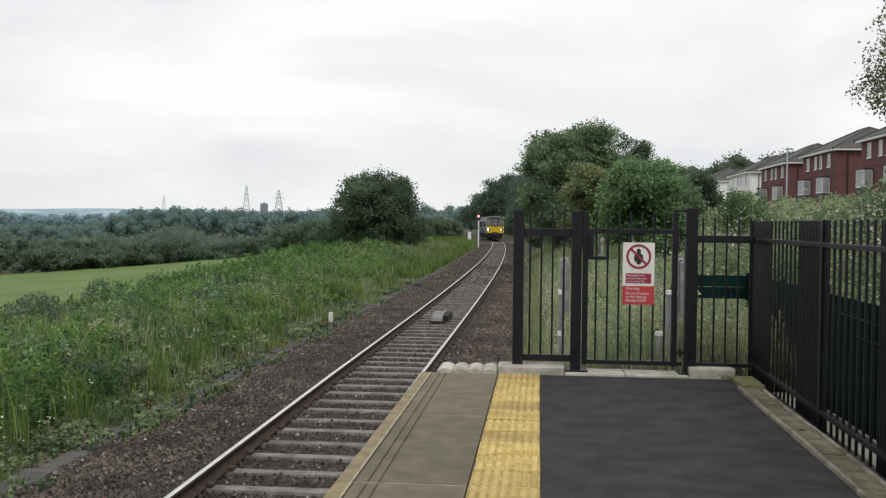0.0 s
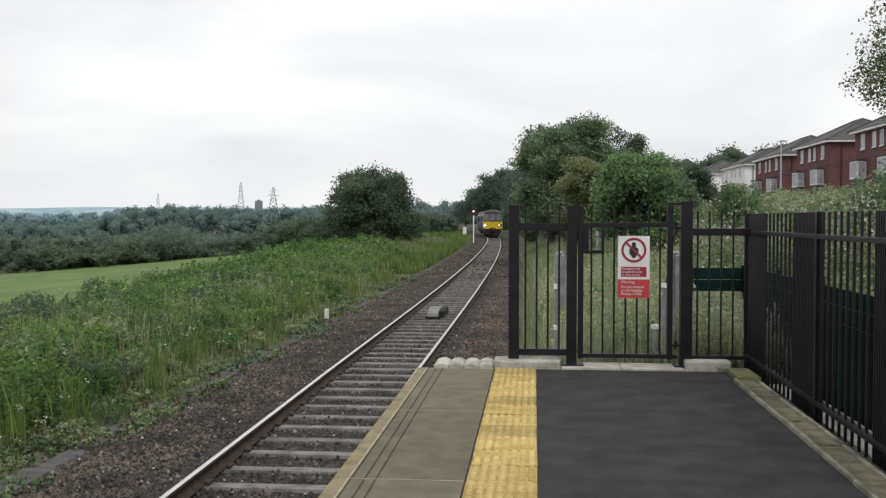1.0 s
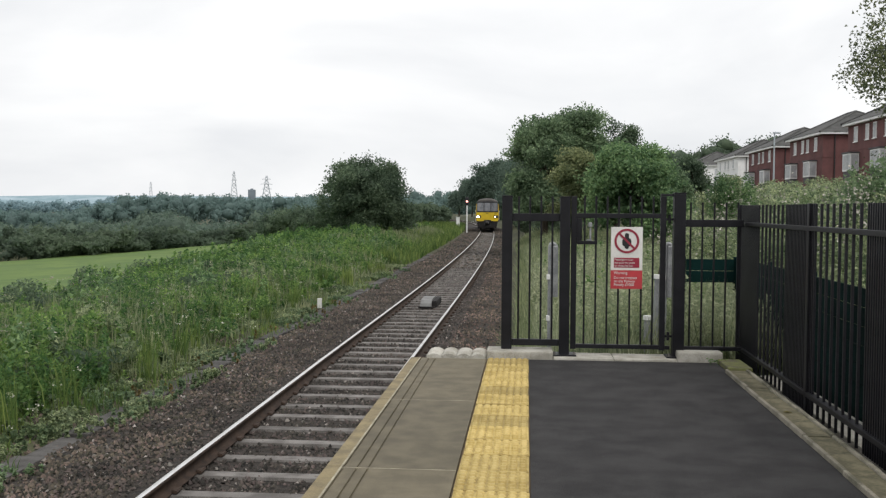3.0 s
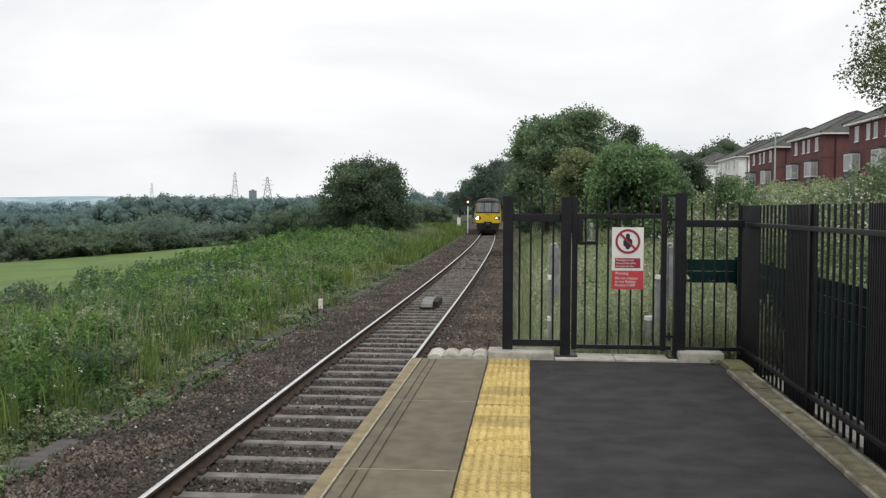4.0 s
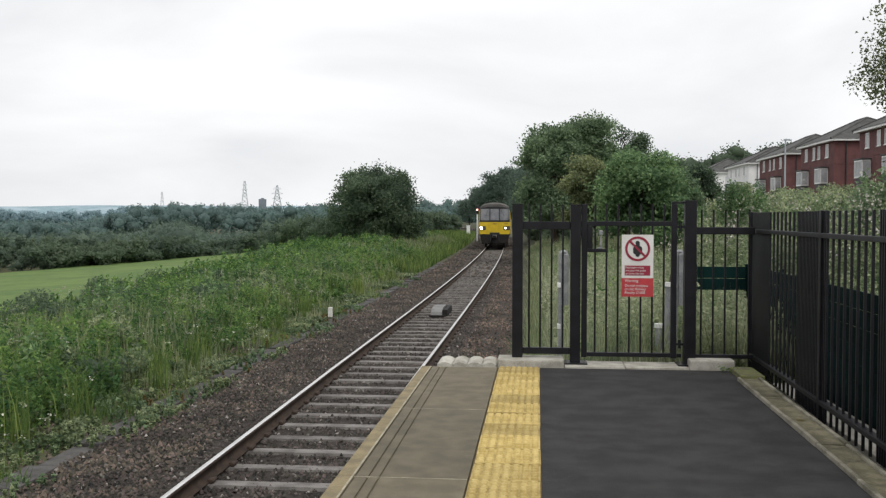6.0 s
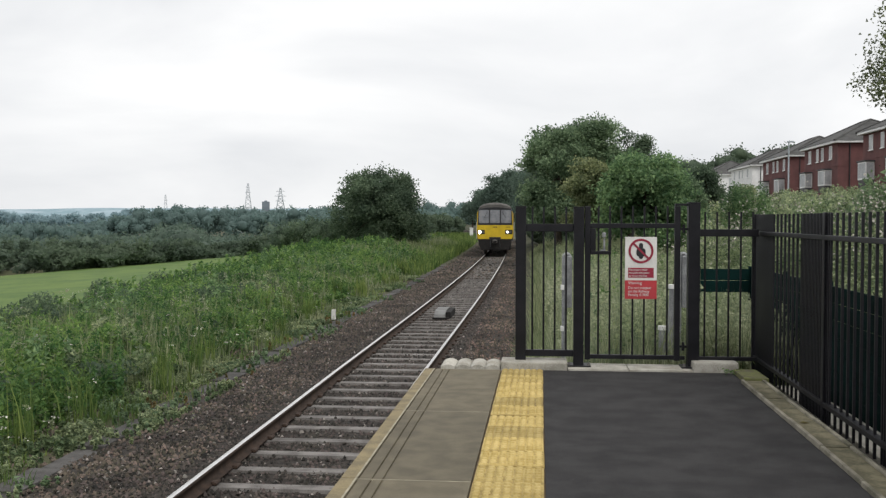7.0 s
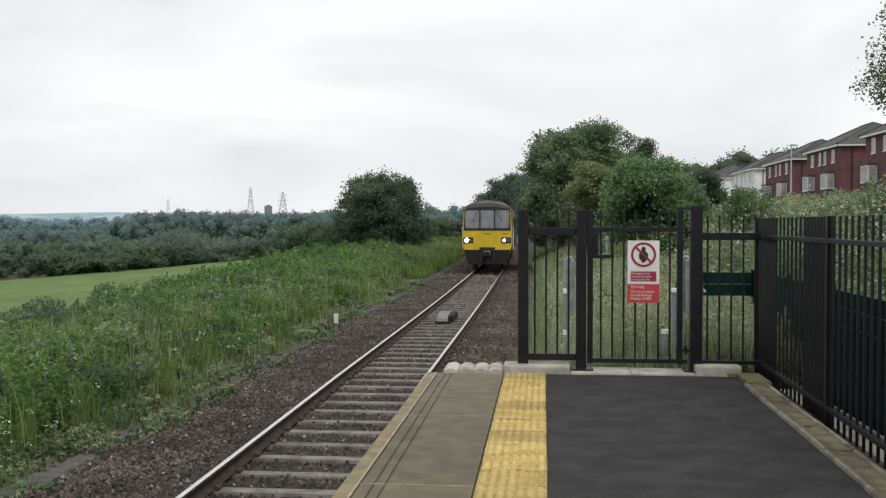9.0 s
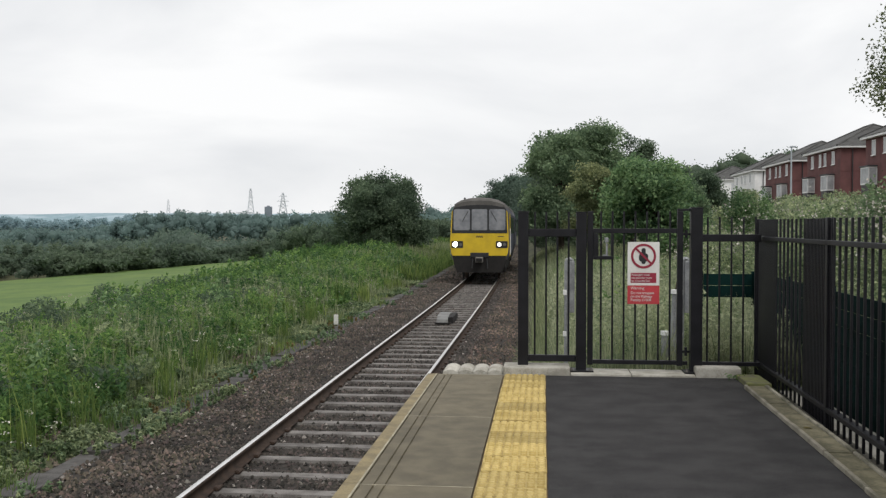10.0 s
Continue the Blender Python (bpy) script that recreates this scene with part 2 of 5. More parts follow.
def box(bm, x0, x1, y0, y1, z0, z1, bevel=0.0, m=None):
    vs = [bm.verts.new((x, y, z)) for x in (x0, x1) for y in (y0, y1) for z in (z0, z1)]
    fs = [bm.faces.new([vs[i] for i in f]) for f in ((0, 1, 3, 2), (4, 6, 7, 5), (0, 4, 5, 1), (2, 3, 7, 6), (0, 2, 6, 4), (1, 5, 7, 3))]
    if bevel:
        es = list({e for f in fs for e in f.edges})
        out = bmesh.ops.bevel(bm, geom=es, offset=bevel, segments=2, profile=0.6, affect="EDGES")
        vs = list({v for f in out["faces"] for v in f.verts} | {v for v in vs if v.is_valid})
    if m is not None:
        bmesh.ops.transform(bm, matrix=m, verts=[v for v in vs if v.is_valid])
    return bm


def boxed(*args, **kw):
    return box(bmesh.new(), *args, **kw)


def tube(bm, a, b, r0, r1=None, sides=8, caps=True):
    r1 = r0 if r1 is None else r1
    a, b = Vector(a), Vector(b)
    q = (b - a).to_track_quat("Z", "Y").to_matrix()
    rings = []
    for p, r in ((a, r0), (b, r1)):
        rings.append([bm.verts.new(p + q @ Vector((r * math.cos(2 * math.pi * i / sides), r * math.sin(2 * math.pi * i / sides), 0))) for i in range(sides)])
    for i in range(sides):
        j = (i + 1) % sides
        bm.faces.new((rings[0][i], rings[0][j], rings[1][j], rings[1][i]))
    if caps:
        bm.faces.new(rings[0][::-1])
        bm.faces.new(rings[1])
    return bm


def tubed(*args, **kw):
    return tube(bmesh.new(), *args, **kw)


def slab(bm, outline, y0, y1):
    """A plate from an outline in x, z, between two depths."""
    a = [bm.verts.new((x, y0, z)) for x, z in outline]
    b = [bm.verts.new((x, y1, z)) for x, z in outline]
    bm.faces.new(a)
    bm.faces.new(b[::-1])
    for i in range(len(a)):
        j = (i + 1) % len(a)
        bm.faces.new((a[j], a[i], b[i], b[j]))
    bmesh.ops.recalc_face_normals(bm, faces=bm.faces)
    return bm


def rounded(x0, x1, z0, z1, r, n=5):
    pts = []
    for cx, cz, s in ((x1 - r, z1 - r, 0), (x0 + r, z1 - r, 90), (x0 + r, z0 + r, 180), (x1 - r, z0 + r, 270)):
        pts += [(cx + r * math.cos(radians(s + 90 * i / n)), cz + r * math.sin(radians(s + 90 * i / n))) for i in range(n + 1)]
    return pts


RNG = np.random.default_rng(7)


def leaf_quads(centres, size, flat=0.0, slim=0.6, rng=RNG):
    """Diamond leaves round the given places, turned at random; flat: how far they lie level."""
    n = len(centres)
    size = np.broadcast_to(np.asarray(size, float), (n,))
    u = rng.normal(size=(n, 3))
    u[:, 2] *= 1 - flat
    u /= np.linalg.norm(u, axis=1)[:, None]
    w = rng.normal(size=(n, 3))
    w[:, 2] *= 1 - flat
    v = np.cross(u, np.cross(w, u))
    v /= np.maximum(np.linalg.norm(v, axis=1), 1e-6)[:, None]
    nn = np.cross(u, v)
    s = size[:, None]
    out = np.empty((n, 4, 3))
    out[:, 0] = centres - u * s * 0.5
    out[:, 1] = centres + v * s * slim * 0.5 + nn * s * 0.12
    out[:, 2] = centres + u * s * 0.5
    out[:, 3] = centres - v * s * slim * 0.5 + nn * s * 0.12
    return out.reshape(-1, 3), np.arange(4 * n).reshape(n, 4)


def leaf_tris(centres, size, flat=0.0, slim=0.8, rng=RNG):
    """Three-cornered leaves for growth that stands further off."""
    n = len(centres)
    s = np.broadcast_to(np.asarray(size, float), (n,))[:, None]
    u = rng.normal(size=(n, 3))
    u[:, 2] *= 1 - flat
    u /= np.linalg.norm(u, axis=1)[:, None]
    w = rng.normal(size=(n, 3))
    w[:, 2] *= 1 - flat
    v = np.cross(u, np.cross(w, u))
    v /= np.maximum(np.linalg.norm(v, axis=1), 1e-6)[:, None]
    out = np.empty((n, 3, 3))
    out[:, 0] = centres - u * s * 0.5 - v * s * slim * 0.3
    out[:, 1] = centres + u * s * 0.6
    out[:, 2] = centres - u * s * 0.2 + v * s * slim * 0.7
    return out.reshape(-1, 3), np.arange(3 * n).reshape(n, 3)


# ---- the lie of the land ----
RAIL_Z = -0.98


def track_x(y):
    return -2.725 + 0.007 * max(0.0, 17.0 - max(y, 0.0)) - 0.000215 * max(0.0, y - 18.0) ** 2 - 0.0005 * max(0.0, y - 120.0) ** 2


def smooth(a, b, v):
    t = np.clip((v - a) / (b - a), 0, 1)
    return t * t * (3 - 2 * t)


LANE, LANE_U = (-40.9, 72.2), (0.316, 0.949)


def ground_height(x, y):
    x, y = np.asarray(x, float), np.asarray(y, float)
    tx = -2.725 - 0.000215 * np.maximum(0, np.minimum(y, 260) - 18.0) ** 2 - 0.0005 * np.maximum(0, np.minimum(y, 260) - 120) ** 2
    d = x - tx
    left = -1.17 - 0.10 * smooth(-3.5, -9, d) + 0.50 * smooth(32, 58, y) * smooth(-3.5, -8, d) * (1 - smooth(-11.5, -15, d)) - 0.05 * np.clip(-d - 10.5, 0, 26)
    left = left - 8.5 * smooth(-34, -140, d)
    right = -1.2 + 0.75 * smooth(1.8, 4.0, d) + 2.3 * smooth(6, 30, d) + 6 * smooth(60, 300, d)
    z = np.where(d < 0, np.where(d > -2.2, -1.25, left), np.where(d < 1.8, -1.25, right))
    far = np.hypot(x, y)
    z = z + 14 * smooth(300, 1500, far) * (d >= 0)
    bumps = 0.05 * np.sin(x * 1.7 + y * 0.6) * np.cos(y * 1.1 - x * 0.4)
    z = z + bumps * (np.abs(d + 0.2) > 2.6)
    # the lane beyond the field lies in a cutting
    ahead = (x - LANE[0]) * LANE_U[0] + (y - LANE[1]) * LANE_U[1]
    aside = np.abs((x - LANE[0]) * LANE_U[1] - (y - LANE[1]) * LANE_U[0])
    return z - 1.05 * (1 - smooth(2.2, 3.7, aside)) * smooth(-90, -80, ahead) * (1 - smooth(62, 72, ahead))


def axis(parts):
    return np.unique(np.concatenate([np.arange(a, b, s) for a, b, s in parts] + [[parts[-1][1]]]))


gx = axis([(-4400, -600, 200), (-600, -150, 25), (-150, -72, 6), (-72, -14, 1.5), (-14, 10, 0.5), (10, 45, 1.5), (45, 200, 12), (200, 1000, 100), (1000, 4400, 400)])
gy = axis([(-400, -20, 40), (-20, 0, 2), (0, 40, 0.5), (40, 140, 2), (140, 400, 10), (400, 1000, 50), (1000, 4400, 200)])
GX, GY = np.meshgrid(gx, gy)
GZ = ground_height(GX, GY)
idx = np.arange(GX.size).reshape(GX.shape)
q = np.stack([idx[:-1, :-1], idx[:-1, 1:], idx[1:, 1:], idx[1:, :-1]], -1).reshape(-1, 4)
ground = tagged(from_arrays("ground", np.stack([GX, GY, GZ], -1).reshape(-1, 3), q, M_SOIL), "rough green and brown lineside earth and valley floor", "ground", kind="structure")
ground.data.polygons.foreach_set("use_smooth", [True] * len(ground.data.polygons))

# the mown field, a sheet just above the ground
fx, fy = np.meshgrid(axis([(-64, -13.5, 1.5)]), axis([(6, 132, 2)]))
FE = 64.4 + (fx + 38.4) * 3.0
fyc = np.minimum(fy, np.maximum(FE, 6.0))
fxx = fx - 0.00023 * np.maximum(0, fyc - 18) ** 2
fz = ground_height(fxx, fyc) + 0.06
fi = np.arange(fx.size).reshape(fx.shape)
fq = np.stack([fi[:-1, :-1], fi[:-1, 1:], fi[1:, 1:], fi[1:, :-1]], -1).reshape(-1, 4)
keep = (fyc.ravel()[fq[:, 3]] - fyc.ravel()[fq[:, 0]]) > 0.01
field = tagged(from_arrays("field_ground", np.stack([fxx, fyc, fz], -1).reshape(-1, 3), fq[keep], M_FIELD), "smooth bright green mown grass field", "field", kind="structure")



def lane_at(s, side=0.0):
    """A place on the lane: s metres up it, side metres to its right."""
    x, y = LANE[0] + LANE_U[0] * s, LANE[1] + LANE_U[1] * s
    return x + LANE_U[1] * side, y - LANE_U[0] * side, float(ground_height(x, y)) + 0.09


lane_s = np.arange(-78, 61, 2.0)
lv = np.array([lane_at(s, w) for s in lane_s for w in (-2.1, -0.7, 0.7, 2.1)])
lane_k = np.arange(len(lane_s) - 1)[:, None] * 4
lf = np.concatenate([lane_k + np.array([[j, j + 1, j + 5, j + 4]]) for j in range(3)])
tagged(from_arrays("road", lv, lf, M_LANE), "worn grey asphalt lane sunk beyond the field", "road", kind="structure")

# ---- platform ----
Y0, Y1 = -4.0, 10.18
platform = thing("platform", pose(0, 0, 0), "railway platform with black asphalt, concrete copers and yellow tactile strip", "platform", kind="structure")
part("asphalt_surface", boxed(0.035, 2.005, Y0, 10.20, -0.3, -0.002), M_ASPHALT, platform, "smooth dark asphalt")
part("platform_wall", boxed(-1.10, 2.3, Y0, 10.42, -1.3, -0.31), M_WALL, platform, "dark brick platform wall")


cj = (10.18, 7.92, 5.79, 3.66, 1.53, -0.6, -2.73, -4.0)
for a, b in zip(cj[1:], cj[:-1]):
    L = b - a - 0.006
    bm = bmesh.new()
    for x0, x1 in ((-1.222, -1.122), (-1.111, -1.036), (-1.023, -0.967), (-0.954, -0.417)):
        box(bm, x0, x1, -L / 2, L / 2, -0.16, 0.0, 0.006)
    box(bm, -1.19, -0.42, -L / 2 + 0.002, L / 2 - 0.002, -0.155, -0.012)
    c = part("coper_slab", bm, M_COPER, platform)
    c.location = (0, (a + b) / 2, 0)
    bm = boxed(-1.226, -1.1365, -L / 2, L / 2, -0.05, 0.0045, 0.003)
    part("mortar_joint", boxed(-1.19, -0.42, L / 2 - 0.001, L / 2 + 0.008, -0.1, -0.001), M_LINE, c, "pale mortar joint")
    part("edge_line", bm, M_EDGE, c, "worn yellow edge line")
    part("white_line", boxed(-1.136, -1.1235, -L / 2, L / 2, -0.01, 0.005), M_LINE, c, "thin pale line")
# tactile slabs with rows of blisters
bm = bmesh.new()
box(bm, -0.216, 0.216, -0.188, 0.188, -0.06, 0.0, 0.004)
for i in range(7):
    for j in range(6):
        cx, cy = -0.18 + 0.06 * i, -0.155 + 0.062 * j
        r0 = [bm.verts.new((cx + 0.026 * math.cos(k * math.pi / 3), cy + 0.019 * math.sin(k * math.pi / 3), 0.0)) for k in range(6)]
        r1 = [bm.verts.new((cx + 0.020 * math.cos(k * math.pi / 3), cy + 0.010 * math.sin(k * math.pi / 3), 0.012)) for k in range(6)]
        for k in range(6):
            bm.faces.new((r0[k], r0[(k + 1) % 6], r1[(k + 1) % 6], r1[k]))
        bm.faces.new(r1)
bm.faces.ensure_lookup_table()
for f in bm.faces:
    f.material_index = 1 if f.calc_center_median().z > 0.003 else 0
part("joint_bed", boxed(-0.412, 0.034, Y0, 10.2, -0.3, -0.008), M_JOINT, platform, "dirt-filled joints")
first = part("tactile_slab", bm, M_TACTILE, platform)
first.data.materials.append(M_BLISTER)
y = 10.0
k = 0
while y > Y0 + 0.3:
    s = first if k == 0 else new("tactile_slab", first.data)
    s.parent = platform
    s.location, s.rotation_euler = (-0.188 + RNG.uniform(-0.004, 0.004), y + RNG.uniform(-0.006, 0.006), RNG.uniform(-0.002, 0.005)), (RNG.uniform(-0.012, 0.012), 0, RNG.uniform(-0.008, 0.008))
    y -= 0.402
    k += 1
tagged(link("path", boxed(2.44, 2.74, Y0, 10.2, -0.7, -0.12, 0.01), M_PALE), "pale concrete strip behind the platform fence", "path", kind="structure")
# grit lying on the asphalt
rg = np.random.default_rng(9)
gp = np.stack([rg.uniform(0.1, 1.95, 70), 4 + 6 * rg.random(70), np.full(70, 0.002)], -1)
gv, gf_ = leaf_quads(gp, 0.010 * rg.uniform(0.4, 1.5, 70) ** 2, 0.95, 0.8, rg)
tagged(from_arrays("grit", gv, gf_, M_LID), "pale grit and chips scattered on the asphalt", "grit", kind="stuff")
kp = np.stack([rg.normal(1.97, 0.06, 60), rg.normal(10.12, 0.05, 60), rg.uniform(0.005, 0.05, 60)], -1)
kv, kf = leaf_quads(kp, 0.03 * rg.uniform(0.6, 1.4, 60), 0.3, 0.35, rg)
tagged(from_arrays("kerb_weeds", kv, kf, M_WEED), "small green weeds growing by the kerb", "weeds", kind="stuff")
lv_, lf_ = leaf_quads(np.array([[2.04, 7.62, 0.026]]), 0.09, 0.97, 0.5, np.random.default_rng(4))
tagged(from_arrays("fallen_leaf", lv_, lf_, M_DOCK), "single dry brown leaf lying in the kerb channel", "leaf")
# drainage kerb of the asphalt along the fence: a dirty channel between two pale lips
kerb = bmesh.new()
box(kerb, -0.112, 0.112, -0.457, 0.457, -0.2, 0.014, 0.004)
box(kerb, -0.114, -0.084, -0.4565, 0.4565, -0.1, 0.033, 0.009)
box(kerb, 0.082, 0.114, -0.4565, 0.4565, -0.1, 0.036, 0.010)
first = part("kerb_stone", kerb, M_KERB, platform, "lichen-stained concrete drainage kerb")
bed = boxed(-0.083, 0.081, -0.456, 0.456, 0.0, 0.0185)
first_dirt = part("gutter_dirt", bed, M_GUTTER, first, "brown dirt in the channel")
for k in range(15):
    s = first if k == 0 else new("kerb_stone", first.data)
    y = 9.14 - 0.915 * k
    s.parent = platform
    s.location, s.rotation_euler = (2.076 - 0.0105 * (9.5 - y) + RNG.uniform(-0.005, 0.005), y, RNG.uniform(-0.004, 0.004)), (0, 0, -0.0106 + RNG.uniform(-0.004, 0.004))
    if k:
        new("gutter_dirt", first_dirt.data).parent = s
part("mossy_pad", boxed(2.0, 2.235, 9.61, 10.2, -0.2, 0.045, 0.02), M_MOSS, platform, "mossy concrete corner pad")
part("end_block", boxed(-0.42, 0.29, 10.22, 10.60, -0.3, 0.078, 0.015), M_PALE, platform, "pale concrete end block")
part("end_block", boxed(1.60, 2.07, 10.24, 10.60, -0.3, 0.10, 0.02), M_PALE, platform, "pale concrete end block")
part("gate_sill", boxed(0.295, 0.93, 10.21, 10.62, -0.3, 0.02, 0.008), M_PALE, platform, "pale concrete gate sill")
part("gate_sill", boxed(0.937, 1.595, 10.21, 10.62, -0.3, 0.018, 0.008), M_PALE, platform, "pale concrete gate sill")
# humped deterrent blocks at the platform end
bm = bmesh.new()
NS = 10
for r in range(4):
    y0 = -0.22 + 0.11 * r
    prof = [(-0.078 + 0.156 * i / NS, 0.034 * math.sin(math.pi * i / NS) ** 0.6 * (1 - 0.05 * r) + 0.004) for i in range(NS + 1)]
    a = [bm.verts.new((px, y0, pz)) for px, pz in prof]
    m_ = [bm.verts.new((px * 0.97, y0 + 0.055, pz + 0.020)) for px, pz in prof]
    b = [bm.verts.new((px, y0 + 0.105, pz)) for px, pz in prof]
    for i in range(NS):
        bm.faces.new((a[i], a[i + 1], m_[i + 1], m_[i]))
        bm.faces.new((m_[i], m_[i + 1], b[i + 1], b[i]))
    bm.faces.new(a[::-1])
    bm.faces.new(b)
box(bm, -0.078, 0.078, -0.22, 0.22, -0.3, 0.02)
first = part("hump_block", bm, M_PALE, platform, "pale ribbed concrete hump")
for k in range(4):
    s = first if k == 0 else new("hump_block", first.data)
    s.parent = platform
    s.location = (-0.99 + 0.161 * k, 10.46, 0)

# ---- railway track ----
track = thing("railway_track", pose(0, 0, 0), "single railway track on concrete sleepers with shiny rails", "railway track", kind="structure")
ys = np.concatenate([np.arange(-12, 24, 4.0), np.arange(24, 260, 3.0)])
RAIL = [(-0.068, -0.159), (-0.068, -0.148), (-0.010, -0.128), (-0.009, -0.045), (-0.034, -0.036), (-0.036, -0.006), (-0.030, 0.0),
        (0.030, 0.0), (0.036, -0.006), (0.034, -0.036), (0.009, -0.045), (0.010, -0.128), (0.068, -0.148), (0.068, -0.159)]


def along(offset, profile, y_list, closed=True):
    rings = []
    for y in y_list:
        s = (track_x(y + 0.5) - track_x(y - 0.5))
        nx, ny = 1 / math.hypot(1, s), -s / math.hypot(1, s)
        rings.append([(track_x(y) + nx * (offset + px), y + ny * (offset + px), RAIL_Z + pz) for px, pz in profile])
    v = np.array(rings).reshape(-1, 3)
    k = len(profile)
    f = [(i * k + j, i * k + (j + 1) % k, (i + 1) * k + (j + 1) % k, (i + 1) * k + j) for i in range(len(y_list) - 1) for j in range(k if closed else k - 1)]
    return v, np.array(f)


for off in (-0.752, 0.752):
    rail = from_arrays("rail", *along(off, RAIL, ys), M_RUST, track)
    tagged(rail, "rusty steel rail with polished head")
    from_arrays("rail_head", *along(off, [(-0.029, -0.004), (-0.027, 0.0015), (0.027, 0.0015), (0.029, -0.004)], ys), M_RAILTOP, rail)

bm = bmesh.new()
prof = [(-0.12, -0.2), (-0.086, 0.0), (0.086, 0.0), (0.12, -0.2)]
L = 1.26
a = [bm.verts.new((-L, py, pz)) for py, pz in prof]
b = [bm.verts.new((L, py, pz)) for py, pz in prof]
bm.faces.new(a)
bm.faces.new(b[::-1])
for i in range(4):
    bm.faces.new((a[i], b[i], b[(i + 1) % 4], a[(i + 1) % 4]))
bmesh.ops.recalc_face_normals(bm, faces=bm.faces)
sleeper = bpy.data.meshes.new("sleeper")
bm.to_mesh(sleeper)
bm.free()
sleeper.materials.append(M_SLEEPER)
bm = bmesh.new()
for sx in (-0.752, 0.752):
    for d in (-0.085, 0.085):
        box(bm, sx + d - 0.03, sx + d + 0.03, -0.05, 0.05, 0.0, 0.045, 0.012)
        tube(bm, (sx + d * 1.25, -0.075, 0.03), (sx + d * 1.25, 0.075, 0.03), 0.018, sides=6)
clips = bpy.data.meshes.new("rail_clip")
bm.to_mesh(clips)
bm.free()
clips.materials.append(M_RUST)
y = 10.24 - 0.7 * 31
n = 0
while y < 190:
    ob = new("sleeper", sleeper)
    ob.parent = track
    s = track_x(y + 0.5) - track_x(y - 0.5)
    ob.location = (track_x(y), y, RAIL_Z - 0.165 + RNG.uniform(-0.006, 0.006))
    ob.rotation_euler = (0, 0, -math.atan(s) + RNG.uniform(-0.006, 0.006))
    if y < 45:
        c = new("rail_clip", clips)
        c.parent = ob
    y += 0.7
    n += 1

# ballast bed and stones
by = np.concatenate([np.arange(-12, 60, 0.5), np.arange(60, 260, 4.0)])
prof = [(-3.6, -0.42), (-2.9, -0.27), (-2.35, -0.15), (-1.35, -0.115), (-0.98, -0.135), (-0.80, -0.205), (0, -0.195), (0.80, -0.205), (0.98, -0.14), (1.35, -0.125), (2.6, -0.20), (3.3, -0.42)]
bed = from_arrays("ballast_bed", *along(0.0, prof, by, closed=False), M_BALLASTBED, None)
tagged(bed, "dark brown-grey stone track ballast bed", "ballast", kind="structure")


def stones(name, mat, n, x0, x1, y0, y1, size, label, z_at, skip_sleepers=True):
    """Crushed stones lying on the bed, thinner with distance."""
    rng = np.random.default_rng(len(name) * 13 + n)
    yy = y0 + (y1 - y0) * rng.random(n) ** 1.5
    dx = rng.uniform(x0, x1, n)
    if skip_sleepers:
        ph = ((yy - 10.24) / 0.7) % 1.0
        on = (np.abs(ph - np.round(ph)) * 0.7 < 0.066) & (np.abs(dx) < 0.88)
        on &= rng.random(n) > 0.03
        yy, dx = yy[~on], dx[~on]
    keep = (dx - 2.9 > -0.72 * yy) | (rng.random(len(yy)) < 0.2)
    yy, dx = yy[keep], dx[keep]
    n = len(yy)
    tx = -2.725 - 0.000215 * np.maximum(0, yy - 18) ** 2 - 0.0005 * np.maximum(0, yy - 120) ** 2
    # the lower half of a stone is sunk between its neighbours
    base = np.array([[1, 0, -0.35], [0, 1, -0.35], [-1, 0, -0.35], [0, -1, -0.35], [0.3, 0.2, 0.7], [-0.35, -0.1, 0.62]])
    tris = np.array([[0, 1, 4], [1, 2, 5], [1, 5, 4], [2, 3, 5], [3, 4, 5], [3, 0, 4]])
    s = size * rng.uniform(0.5, 1.35, (n, 1, 1)) * rng.uniform(0.6, 1.2, (n, 1, 3))
    pts = base[None] * s + rng.normal(0, size * 0.16, (n, 6, 3))
    a = rng.uniform(0, 6.28, n)
    ca, sa = np.cos(a)[:, None], np.sin(a)[:, None]
    px, py = pts[:, :, 0] * ca - pts[:, :, 1] * sa, pts[:, :, 0] * sa + pts[:, :, 1] * ca
    tilt = rng.normal(0, 0.5, (n, 1))
    pz = pts[:, :, 2] + px * tilt * 0.5
    out = np.stack([px + (tx + dx)[:, None], py + yy[:, None], pz + z_at(dx, rng)[:, None]], -1)
    faces = (tris[None] + 6 * np.arange(n)[:, None, None]).reshape(-1, 3)
    return tagged(from_arrays(name, out.reshape(-1, 3), faces, mat), label, "ballast", kind="stuff")


PX, PZ = [p[0] for p in prof], [p[1] for p in prof]
bed_z = lambda dx, rng: RAIL_Z + np.interp(dx, PX, PZ) + rng.uniform(-0.005, 0.03, len(dx))
stones("track_ballast", M_BALLAST, 32000, -2.0, 1.5, 7.5, 44, 0.0235, "grey-brown crushed stone ballast between the sleepers", bed_z)
stones("shoulder_ballast", M_SHOULDER, 21000, -3.5, -1.1, 7.5, 48, 0.0265, "rusty brown crushed stone on the track shoulder", bed_z)
far_z = lambda dx, rng: RAIL_Z + np.interp(dx, PX, PZ) + rng.uniform(-0.01, 0.03, len(dx))
stones("far_ballast", M_SHOULDER, 9000, -3.4, 3.0, 44, 130, 0.07, "brown crushed stone ballast further up the line", far_z)
edge_z = lambda dx, rng: -1.16 + rng.uniform(-0.02, 0.02, len(dx))
stones("edge_stones", M_SHOULDER, 7000, -4.3, -2.8, 8, 45, 0.03, "loose stones among weeds at the ballast edge", edge_z, False)
